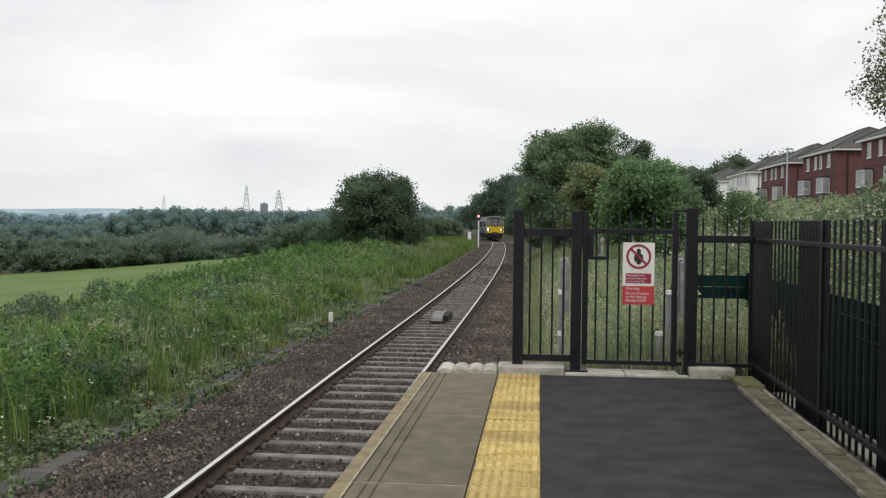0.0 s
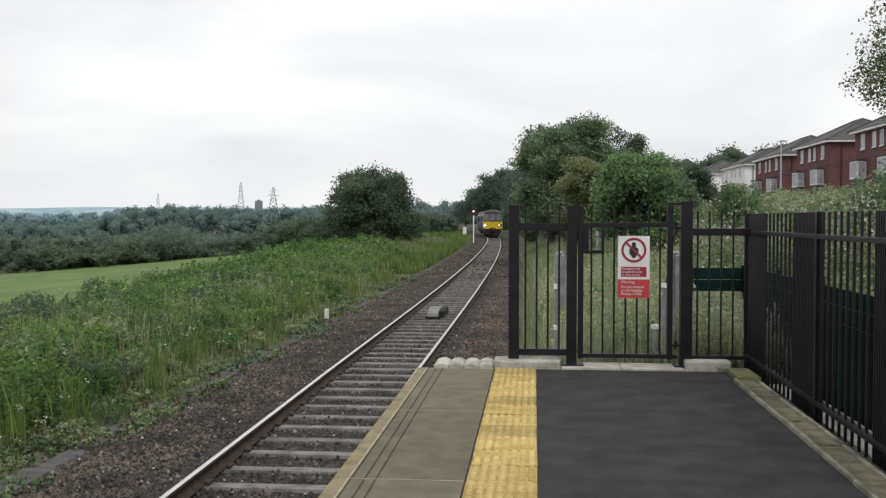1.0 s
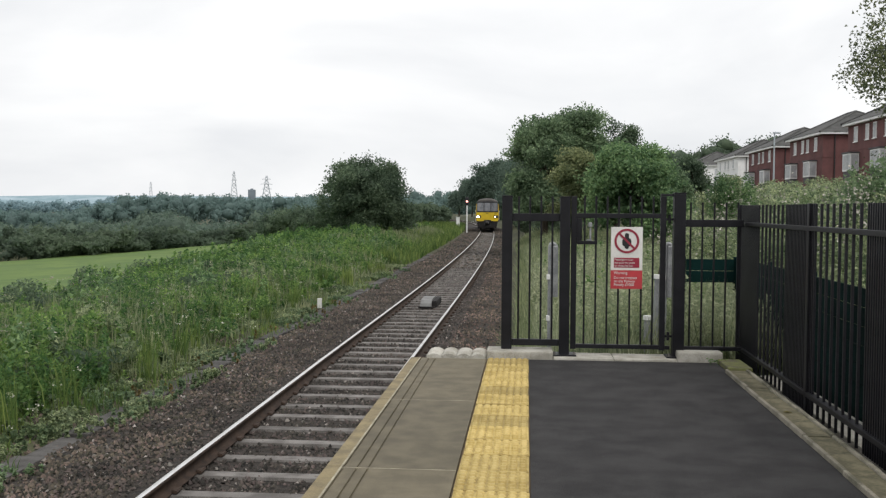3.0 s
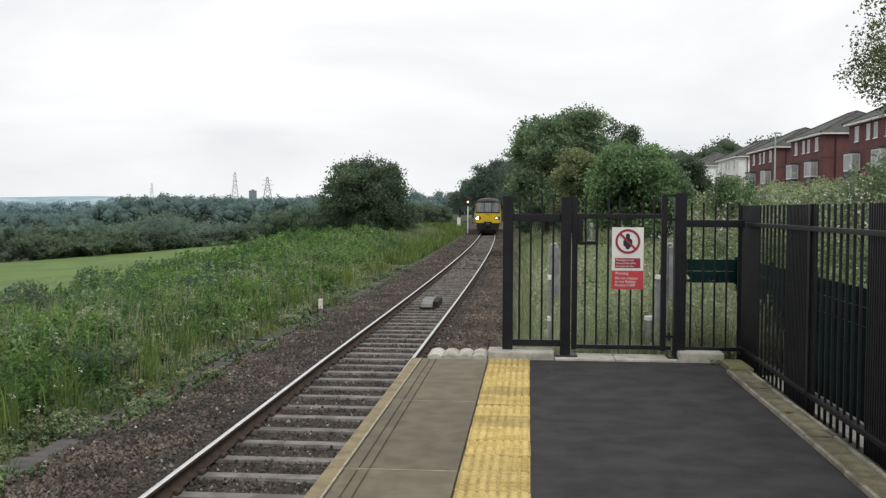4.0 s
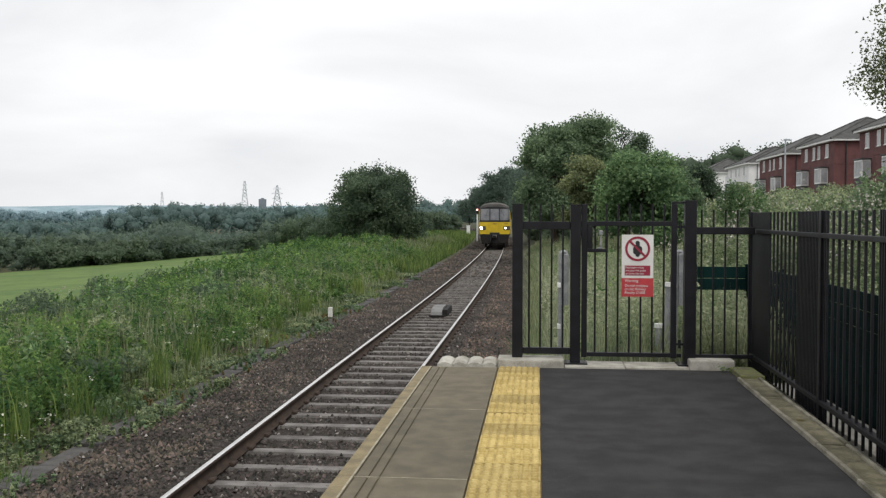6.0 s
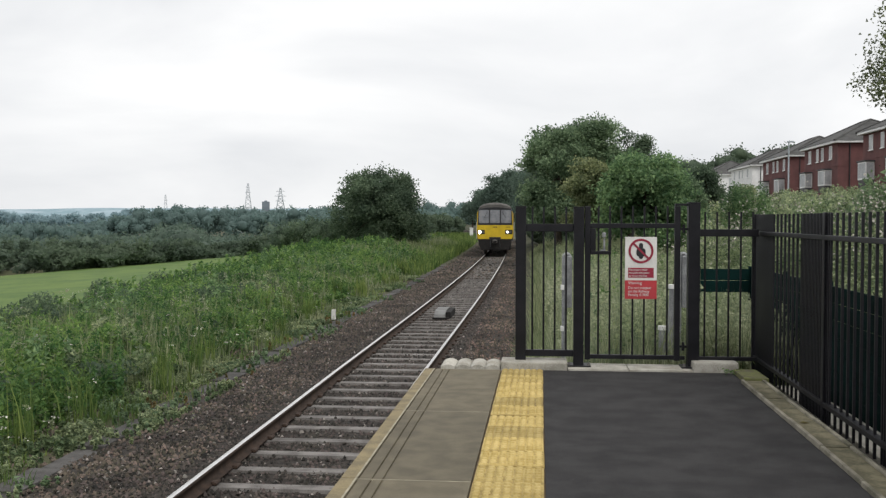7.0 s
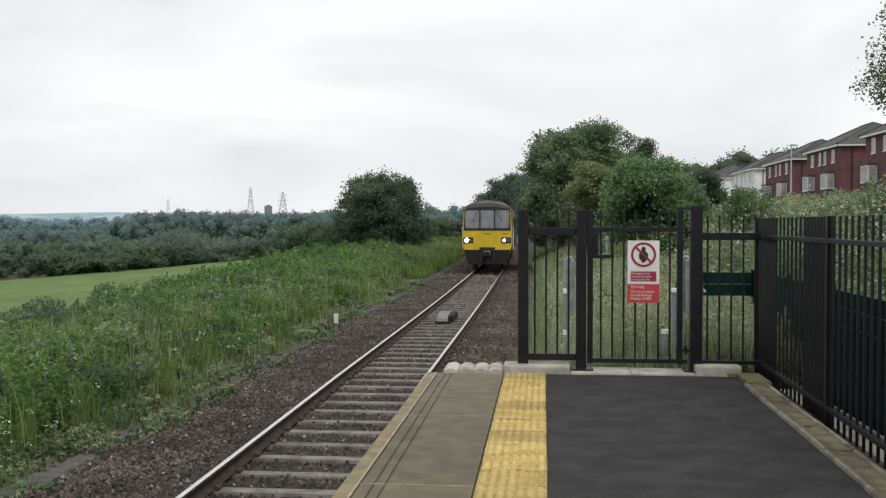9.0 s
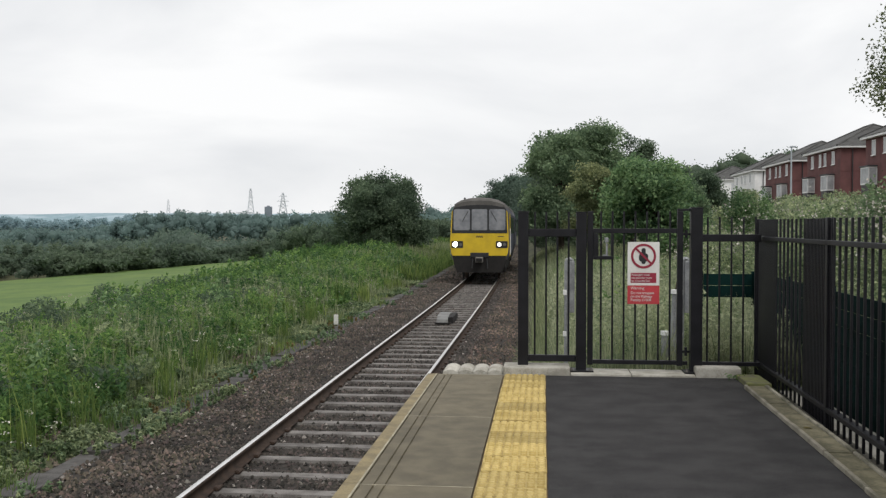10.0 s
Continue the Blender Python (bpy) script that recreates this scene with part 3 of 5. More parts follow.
stones("cess_ballast", M_CESS, 14000, 1.2, 3.6, 10.8, 48, 0.029, "rusty brown crushed stone beside the platform end", bed_z)


stones("pale_chips", M_PALESTONE, 2600, -3.3, 1.4, 7.5, 40, 0.024, "pale stone chips lying in the ballast", bed_z, False)


# ---- gate, fence and sign at the platform end ----
GY_ = 10.45


def gate_post(x, z0, z1, w=0.15):
    t = thing("gate_post", pose(x, GY_, z0), "square black-painted steel gate post on the platform end", "gate post", group="gate posts")
    part("shaft", boxed(-w / 2, w / 2, -w / 2, w / 2, 0, z1 - z0, 0.006), M_BLACK, t)
    part("cap", boxed(-w / 2 - 0.004, w / 2 + 0.004, -w / 2 - 0.004, w / 2 + 0.004, z1 - z0, z1 - z0 + 0.012, 0.004), M_BLACK, t)
    if z0 < 0.03:
        part("base_plate", boxed(-0.13, 0.13, -0.13, 0.11, 0.0, 0.014, 0.003), M_BLACK, t)
        for sx in (-0.105, 0.105):
            bm = tubed((sx, -0.105, 0.014), (sx, -0.105, 0.03), 0.016, sides=6)
            tube(bm, (sx, -0.105, 0.03), (sx, -0.105, 0.05), 0.009, sides=6)
            part("bolt", bm, M_STEEL, t)
    return t


gate_post(-0.2125, 0.078, 1.735, 0.113)
gate_post(0.412, 0.02, 1.728, 0.110)
gate_post(1.627, 0.02, 1.772, 0.123)


def barred_leaf(name, x0, x1, z0, z1, bars, label, category, over=0.0, rail=0.075, foot=0.06, stile=0.0, stile_top=0.0):
    t = thing(name, pose(x0, GY_, z0), label, category)
    w, hh = x1 - x0, z1 - z0
    part("bottom_rail", boxed(stile, w - stile, -0.025, 0.025, 0, foot, 0.004), M_BLACK, t)
    part("top_rail", boxed(stile, w - stile, -0.025, 0.025, hh - rail, hh, 0.004), M_BLACK, t)
    if stile:
        for a in (0, w - stile):
            part("stile", boxed(a, a + stile, -0.027, 0.027, -0.01, stile_top - z0, 0.005), M_BLACK, t)
    for bx in bars:
        part("bar", tubed((bx - x0, 0, foot * 0.5), (bx - x0, 0, hh + over), 0.0105, sides=8), M_BLACK, t)
    return t


barred_leaf("fence_panel", -0.155, 0.356, 0.116, 1.555, [-0.087 + 0.1215 * i for i in range(4)], "narrow black steel barred panel beside the gate", "fence", 0.185, 0.084, 0.07)
gate = barred_leaf("gate", 0.478, 1.488, 0.097, 1.559, [0.623 + 0.1217 * i for i in range(7)], "black-painted steel barred gate, closed", "gate", 0.185, 0.05, 0.045, 0.06, 1.745)
part("closing_strip", boxed(0.952, 1.085, -0.030, 0.030, 1.65, 1.674, 0.003), M_BLACK, gate, "flat black strip over the hinge side")
part("rubbing_strip", boxed(1.012, 1.064, -0.02, 0.02, 0.0, 0.04, 0.003), M_BLACK, gate)
# lock box with its opening
part("lock_frame", boxed(0.062, 0.28, -0.03, 0.03, 1.128, 1.165, 0.004), M_BLACK, gate)
part("lock_frame", boxed(0.25, 0.28, -0.03, 0.03, 1.166, 1.410, 0.004), M_BLACK, gate)
part("lock_plate", boxed(0.062, 0.115, -0.026, 0.026, 1.166, 1.410, 0.004), M_BLACK, gate)
part("padlock", boxed(0.185, 0.225, -0.02, 0.02, 1.31, 1.365, 0.012), M_GALV, gate, "silver padlock")
part("latch", tubed((0.207, -0.0, 1.166), (0.207, 0, 1.30), 0.011, sides=8), M_GALV, gate, "silver latch bolt")
part("latch_foot", boxed(0.165, 0.222, -0.012, 0.012, 1.166, 1.18, 0.003), M_GALV, gate, "silver latch foot")
for hz in (0.10, 1.36):
    part("hinge", tubed((1.045, -0.01, hz), (1.045, -0.01, hz + 0.09), 0.015, sides=10), M_BLACK, gate)
    part("hinge_strap", boxed(1.005, 1.088, -0.012, 0.006, hz + 0.03, hz + 0.055, 0.003), M_BLACK, gate)

barred_leaf("fence_panel", 1.692, 2.30, 0.094, 1.498, [1.748 + 0.1243 * i for i in range(5)], "black steel barred panel between gate and side fence", "fence", 0.185, 0.078, 0.042)

# side fence along the platform
FX = 2.345
side = thing("side_fence", pose(FX - 0.115, 0, 0, 0, 0, -0.61), "tall black steel vertical-bar fence along the platform back", "fence")
part("top_rail", boxed(-0.03, 0.03, Y0, 10.75, 1.435, 1.475, 0.004), M_BLACK, side)
part("bottom_rail", boxed(-0.03, 0.03, Y0, 10.75, 0.075, 0.115, 0.004), M_BLACK, side)
for py in (10.78, 8.05, 5.3, 2.55, -0.2, -2.95):
    part("post", boxed(-0.03, 0.03, py - 0.03, py + 0.03, -0.3, 1.66, 0.005), M_BLACK, side)
bar_me = bpy.data.meshes.new("bar")
bm = boxed(-0.010, 0.010, -0.010, 0.010, 0.0, 1.71, 0.002)
bm.to_mesh(bar_me)
bm.free()
bar_me.materials.append(M_BLACK)
y = 10.68
while y > -3.9:
    o = new("bar", bar_me)
    o.parent = side
    o.location = (0, y, -0.055)
    dense = 9.93 < y < 10.9 or 7.97 < y < 8.85 or 5.95 < y < 6.8
    y -= 0.045 if dense else 0.155

# prohibition sign on the gate
SX, SY = 1.07, GY_ - 0.045
sign = thing("warning_sign", pose(SX, SY, 0.75), "white and red trespass warning sign plate on the gate", "sign")
part("upper_plate", boxed(-0.168, 0.168, -0.004, 0.004, 0.20, 0.665, 0.003), M_WHITE, sign, "white upper plate")
part("lower_plate", boxed(-0.168, 0.168, -0.004, 0.004, 0.0, 0.198, 0.003), M_SIGNRED, sign, "red lower plate")
bm = bmesh.new()
N = 40
for k in range(N):
    a0, a1 = 2 * math.pi * k / N, 2 * math.pi * (k + 1) / N
    q4 = [(r * math.cos(a), -0.0065, 0.515 + r * math.sin(a)) for a, r in ((a0, 0.108), (a1, 0.108), (a1, 0.132), (a0, 0.132))]
    bm.faces.new([bm.verts.new(p) for p in q4])
bmesh.ops.remove_doubles(bm, verts=bm.verts, dist=1e-5)
bmesh.ops.solidify(bm, geom=bm.faces, thickness=0.0015)
part("prohibition_ring", bm, M_RINGRED, sign, "crimson ring")
bm = boxed(-0.115, 0.115, -0.0095, -0.008, -0.011, 0.011, m=Matrix.Translation((0, 0, 0.515)) @ Matrix.Rotation(radians(45), 4, "Y"))
part("prohibition_bar", bm, M_RINGRED, sign, "crimson slash")
bm = slab(bmesh.new(), rounded(-0.022, 0.022, 0.43, 0.60, 0.02), -0.0078, -0.0055)
slab(bm, rounded(-0.048, 0.048, 0.455, 0.545, 0.03), -0.0074, -0.0055)
part("black_symbol", bm, M_INK, sign, "plain black symbol")
part("notice_panel", boxed(-0.135, 0.135, -0.0062, -0.004, 0.228, 0.335), M_RINGRED, sign, "crimson notice panel")


def words(text, x, z, size, mat, parent):
    c = bpy.data.curves.new("lettering", "FONT")
    c.body, c.size, c.extrude = text, size, 0.0006
    c.space_character = 0.95
    tmp = bpy.data.objects.new("tmp", c)
    me = bpy.data.meshes.new_from_object(tmp)
    bpy.data.objects.remove(tmp)
    me.name = "lettering"
    me.materials.append(mat)
    o = new("lettering", me)
    o.parent = parent
    o.matrix_basis = pose(x, -0.0075, z, 90)
    return o


for i, s in enumerate(("Passengers must", "not pass this point", "or cross the line")):
    words(s, -0.128, 0.305 - 0.033 * i, 0.031, M_WHITE, sign)
for i, (s, z) in enumerate((("Warning", 0.158), ("Do not trespass", 0.108), ("on the Railway", 0.070), ("Penalty £1000", 0.032))):
    words(s, -0.135, z, 0.043 if i == 0 else 0.040, M_WHITE, sign)

# galvanised posts in the grass behind the gate
GALV = "grey galvanised steel post standing in grass behind the gate"


def galv_post(x, y, z1, channel, lean=0):
    """A hooped tube with a wider channel clamped to its upper part."""
    z0 = float(ground_height(x, y)) - 0.05
    t = thing("steel_post", pose(x, y, z0, 0, lean), GALV, "post", group="galvanised posts")
    hh = z1 - z0
    part("upright_tube", tubed((-0.035, 0, 0), (-0.035, 0, hh), 0.024, sides=10), M_GALV, t)
    bm = bmesh.new()
    for k in range(8):
        a0, a1 = math.pi * k / 8, math.pi * (k + 1) / 8
        tube(bm, (0.035 * math.cos(a0), 0, hh + 0.035 * math.sin(a0)), (0.035 * math.cos(a1), 0, hh + 0.035 * math.sin(a1)), 0.024, sides=10)
    part("hooped_top", bm, M_GALV, t)
    part("channel", boxed(-0.012, 0.062, -0.03, 0.012, hh - channel, hh + 0.01, 0.012), M_GALV, t, "grey steel channel")
    for zz in (hh - 0.39, hh - 0.88):
        part("bracket", boxed(-0.072, -0.03, -0.035, 0.035, zz, zz + 0.06, 0.008), M_UPVC, t, "white bracket")
    return t


def stay_tube(x, y, z1, lean, r):
    z0 = float(ground_height(x, y)) - 0.05
    t = thing("stay_tube", pose(x, y, z0, 0, lean), "leaning grey galvanised steel tube standing behind the gate", "post", group="galvanised stays")
    hh = z1 - z0
    part("tube", tubed((0, 0, 0), (0, 0, hh), r, sides=12), M_GALV, t)
    part("collar", tubed((0, 0, hh - 0.035), (0, 0, hh + 0.012), r * 1.25, sides=12), M_UPVC, t, "white collar")
    return t


galv_post(0.31, 11.4, 1.16, 0.60)
galv_post(1.655, 11.4, 1.17, 0.60)
stay_tube(1.50, 11.38, 0.83, 2.0, 0.047)
stay_tube(1.42, 11.42, 0.34, 0.8, 0.045)
pole = thing("leaning_pole", pose(1.36, 11.5, float(ground_height(1.36, 11.5)) - 0.05, 0, 9.0), "thin dark pole leaning behind the gate", "pole")
part("shaft", tubed((0, 0, 0), (0, 0, 1.62), 0.018, sides=8), M_RUST, pole)

# dark green boarded fence beyond the platform fence
def green_fence(m, bays, pitch, lowest, label):
    gf = thing("green_fence", m, label, "fence", group="green boarded fences")
    for k in range(bays + 1):
        part("post", boxed(pitch * k - 0.03, pitch * k + 0.03, -0.03, 0.03, -0.7, 0.98, 0.004), M_GREENPANEL, gf)
        for b in range(lowest, 8) if k < bays else ():
            part("board", boxed(pitch * k + 0.03, pitch * k + pitch - 0.03, -0.05, -0.032, -0.37 + 0.165 * b, -0.37 + 0.165 * b + 0.160, 0.004), M_GREENPANEL, gf)


green_fence(pose(2.2, 13.7, -0.03), 1, 0.72, 6, "short dark green boarded fence behind the platform end")
green_fence(pose(2.95, 13.62, 0, 0, 0, -90.6), 9, 1.8, 0, "low dark green boarded fence running behind the platform fence")

# ---- lineside things ----
trough = thing("cable_trough", pose(0, 0, 0), "weathered grey concrete cable trough lids along the track", "cable trough")
lid = None
for k in range(52):
    yy = 8.5 + 0.95 * k
    if lid is None:
        lid = part("lid", boxed(-0.17, 0.17, -0.45, 0.45, -0.12, 0.03, 0.012), M_LID, trough)
        o = lid
    else:
        o = new("lid", lid.data)
        o.parent = trough
    o.location = (track_x(yy) - 2.66 + RNG.uniform(-0.03, 0.03), yy, -1.15 + RNG.uniform(-0.03, 0.015))
    o.rotation_euler = (RNG.uniform(-0.02, 0.02), RNG.uniform(-0.04, 0.04), RNG.uniform(-0.03, 0.03))

mk = thing("marker_post", pose(-5.62, 25.67, -1.25), "small white lineside marker on a short grey post", "marker post")
part("stem", boxed(-0.03, 0.03, -0.03, 0.03, 0, 0.12, 0.004), M_LID, mk)
part("head", boxed(-0.055, 0.055, -0.05, 0.05, 0.12, 0.39, 0.012), M_WHITE, mk, "white block head")

tb = thing("track_box", pose(-2.765, 26.25, RAIL_Z - 0.17), "grey metal ramp box between the rails", "track equipment")
hump = [(0.0, 0.0), (0.10, 0.12), (0.32, 0.20), (0.75, 0.225), (1.35, 0.22), (1.75, 0.15), (1.95, 0.0)]
bm = bmesh.new()
va = [bm.verts.new((-0.165, y, z)) for y, z in hump]
vb = [bm.verts.new((0.145, y, z)) for y, z in hump]
bm.faces.new(va)
bm.faces.new(vb[::-1])
for i in range(len(hump)):
    j = (i + 1) % len(hump)
    bm.faces.new((va[j], va[i], vb[i], vb[j]))
bmesh.ops.recalc_face_normals(bm, faces=bm.faces)
part("cover", bm, M_BOXGREY, tb, "pale grey humped cover")
part("side_housing", boxed(0.148, 0.29, 0.12, 1.6, 0.0, 0.19, 0.03), M_UNDER, tb, "black side housing")
part("front_foot", boxed(-0.2, 0.26, -0.07, -0.004, 0.0, 0.05, 0.01), M_UNDER, tb)


# ---- the train ----
def body_profile(inset=0.0, top=0.0):
    """Half-round roofed section, from the lower left over the roof to the lower right."""
    w = 1.345 - inset
    pts = [(-w + 0.10, 1.0), (-w + 0.02, 1.25), (-w, 1.75), (-w + 0.02, 2.5), (-w + 0.07, 3.10), (-w + 0.13, 3.32)]
    for a in range(1, 8):
        t = a / 8 * math.pi
        pts.append((-(w - 0.13) * math.cos(t), 3.32 + (0.50 - top - inset) * math.sin(t) ** 0.85))
    return pts + [(-x, z) for x, z in pts[5::-1]]


def coach(name, cab, label):
    """Local +y runs back along the coach from its front; z is above the rail."""
    LEN = 15.1
    t = thing(name, pose(0, 0, 0), label, "train", group="train of two coaches")
    bm = bmesh.new()
    rings = []
    for y, ins, tp in ((0.0, 0.045, 0.10), (0.10, 0.012, 0.03), (0.35, 0.0, 0.0), (LEN - 0.3, 0.0, 0.0), (LEN, 0.05, 0.08)):
        rings.append([bm.verts.new((x, y, z)) for x, z in body_profile(ins, tp)])
    k = len(rings[0])
    for a, b in zip(rings, rings[1:]):
        for i in range(k - 1):
            f = bm.faces.new((a[i], a[i + 1], b[i + 1], b[i]))
            f.material_index = 1 if 5 <= i <= k - 7 else 0
        bm.faces.new((a[k - 1], a[0], b[0], b[k - 1]))
    bm.faces.new(rings[0][::-1]).material_index = 1
    bm.faces.new(rings[-1])
    bmesh.ops.recalc_face_normals(bm, faces=bm.faces)
    shell = part("body_shell", bm, M_TRAINSIDE, t)
    shell.data.materials.append(M_TRAINROOF)
    # side windows and doors
    for sx in (-1, 1):
        for y in (2.9, 4.35, 5.8, 7.25, 8.7, 10.15, 11.6):
            part("side_window", boxed(sx * 1.335 - 0.012, sx * 1.335 + 0.012, y - 0.6, y + 0.6, 2.1, 2.95, 0.008), M_GLASS, t, "dark side window")
        for y in (1.6, 13.2):
            d = part("side_door", boxed(sx * 1.34 - 0.012, sx * 1.34 + 0.012, y - 0.5, y + 0.5, 1.1, 3.1, 0.008), M_YELLOW if (cab and y < 2) else M_TRAINSIDE, t)
    # underframe
    part("underframe", boxed(-1.15, 1.15, 0.25, LEN - 0.2, 0.62, 1.02, 0.03), M_UNDER, t, "dirty black underframe")
    for y in (4.6, 7.4, 10.0):
        part("equipment_box", boxed(-1.1, 1.1, y - 1.0, y + 1.0, 0.32, 0.66, 0.03), M_UNDER, t)
    for y in (2.9, 11.9):
        ax = part("wheelset", tubed((-0.9, 0, 0), (0.9, 0, 0), 0.07, sides=10), M_UNDER, t, "dark steel wheelset")
        ax.location = (0, y, 0.42)
        for sx in (-0.752, 0.752):
            bm = tubed((sx - 0.065, 0, 0), (sx + 0.065, 0, 0), 0.42, sides=28)
            tube(bm, (sx * 1.09, 0, 0.0), (sx * 1.09 + 0.02 * (1 if sx > 0 else -1), 0, 0.0), 0.30, sides=20)
            part("wheel", bm, M_RUST, ax)
        for sx in (-1.02, 1.02):
            part("axle_box", boxed(sx - 0.1, sx + 0.1, y - 0.35, y + 0.35, 0.3, 0.66, 0.03), M_UNDER, t)
    for y in (-0.12, LEN):
        if y < 0 or not cab:
            part("gangway_beam", boxed(-0.9, 0.9, y + 0.13, y + 0.3, 0.75, 1.0, 0.02), M_UNDER, t)
    if not cab:
        return t
    # cab front: yellow lower panel, black window band, grey dome
    half = [(-1.315 + 0.10, 1.18), (-1.315 + 0.03, 1.30), (-1.325, 1.75), (-1.312, 2.19)]
    front = part("front_panel", slab(bmesh.new(), half + [(-x, z) for x, z in half[::-1]], -0.03, 0.02), M_YELLOW, t, "yellow front panel")
    for sx in (-1, 1):
        o = [(sx * 1.312, 2.192), (sx * 1.255, 2.192), (sx * 1.215, 3.25), (sx * 1.262, 3.14)]
        part("corner_pillar", slab(bmesh.new(), o, -0.026, 0.02), M_YELLOW, t, "yellow corner pillar")
    o = [(-1.255, 2.192), (1.255, 2.192), (1.212, 3.26), (1.12, 3.36), (0.6, 3.45), (0, 3.475), (-0.6, 3.45), (-1.12, 3.36), (-1.212, 3.26)]
    band = part("window_surround", slab(bmesh.new(), o, -0.034, 0.02), M_TRAINBLACK, t, "black window surround")
    for x0, x1, r in ((-1.17, -0.43, 0.09), (-0.35, 0.35, 0.05), (0.43, 1.17, 0.09)):
        part("windscreen", slab(bmesh.new(), rounded(x0, x1, 2.33, 3.28, r), -0.042, -0.03), M_SCREEN, band, "grey reflecting windscreen pane")
    for sx in (-1, 1):
        part("wiper", tubed((sx * 0.50, -0.055, 3.22), (sx * 0.78, -0.055, 2.72), 0.014, sides=6), M_INK, band, "black wiper arm")
    for sx in (-1, 1):
        hs = part("lamp_cluster", slab(bmesh.new(), rounded(min(sx * 0.74, sx * 1.27), max(sx * 0.74, sx * 1.27), 1.53, 1.84, 0.04), -0.045, -0.028), M_TRAINBLACK, t, "black lamp surround")
        part("headlamp", tubed((sx * (1.10 if sx < 0 else 0.90), -0.06, 1.685), (sx * (1.10 if sx < 0 else 0.90), -0.04, 1.685), 0.105 if sx < 0 else 0.085, sides=18), M_HEADLAMP if sx < 0 else M_MARKER, hs, "lit white headlamp")
        part("tail_lamp", tubed((sx * (0.86 if sx < 0 else 1.13), -0.056, 1.685), (sx * (0.86 if sx < 0 else 1.13), -0.04, 1.685), 0.075, sides=16), M_STEEL, hs)
    part("coupler_pocket", boxed(-0.42, 0.42, -0.05, 0.0, 1.10, 1.32, 0.02), M_TRAINBLACK, t, "black coupler recess")
    cp = part("coupler", boxed(-0.17, 0.17, -0.42, 0.1, 0.88, 1.12, 0.03), M_STEEL, t, "steel coupler head")
    part("coupler_face", boxed(-0.13, 0.13, -0.47, -0.42, 0.92, 1.08, 0.02), M_UNDER, cp)
    for sx in (-0.3, 0.34):
        part("air_hose", tubed((sx, -0.08, 1.05), (sx * 1.1, -0.16, 0.62), 0.028, sides=8), M_INK, t)
    part("valance", slab(bmesh.new(), [(-1.21, 1.18), (-1.16, 0.80), (-1.02, 0.42), (1.02, 0.42), (1.16, 0.80), (1.21, 1.18)], -0.01, 0.16), M_UNDER, t, "dirty black lower valance")
    for sx in (-1, 1):
        part("lifeguard", boxed(sx * 0.752 - 0.05, sx * 0.752 + 0.05, 0.5, 0.54, 0.08, 0.7, 0.01), M_UNDER, t)
    bm = bmesh.new()
    for k in range(7):
        box(bm, -0.15 + 0.046 * k, -0.12 + 0.046 * k, -0.034, -0.03, 1.99 + 0.02 * (k % 2), 2.07 + 0.02 * (k % 2))
    part("front_mark", bm, M_INK, t, "small dark mark")
    bm = boxed(0.82, 1.10, -0.034, -0.03, 2.03, 2.065)
    part("number_bar", bm, M_INK, t)
    bm = bmesh.new()
    for y in (0.6, 1.1):
        tube(bm, (-0.72, y, 3.70), (-0.72, y, 3.82), 0.03, sides=8)
    part("horn", bm, M_UNDER, t)
    for sx in (-1, 1):
        part("handrail", tubed((sx * 1.375, 0.95, 1.2), (sx * 1.375, 0.95, 2.4), 0.017, sides=6), M_UPVC, t, "pale grab rail")
    return t


lead_coach = coach("lead_coach", True, "yellow-fronted diesel railcar with lit headlamps on the track")
rear_coach = coach("rear_coach", False, "dark-sided trailing railcar coupled behind the leading one")

# front of the train: seconds and how far up the line
RUN = [(0.0, 147.0), (0.5, 140.6), (1.0, 134.4), (1.5, 128.3), (2.0, 122.3), (2.5, 116.6), (3.0, 111.1), (3.5, 105.8), (4.0, 100.6), (4.5, 95.4),
       (5.0, 90.2), (5.5, 85.0), (6.0, 79.8), (6.5, 74.6), (7.0, 69.5), (7.5, 64.6), (8.0, 59.9), (8.5, 55.3), (9.0, 51.0), (9.5, 47.0), (10.0, 43.2)]


def coach_pose(y):
    """Front at y: the coach stands on both its axles."""
    xa, xb = track_x(y + 2.9), track_x(y + 11.9)
    ang = math.atan2(xb - xa, 9.0)
    return pose(xa - (xb - xa) / 9.0 * 2.9, y, RAIL_Z, 0, 0, -math.degrees(ang))


def front_at(t):
    ts, ys_ = [r[0] for r in RUN], [r[1] for r in RUN]
    return float(np.interp(t, ts, ys_))


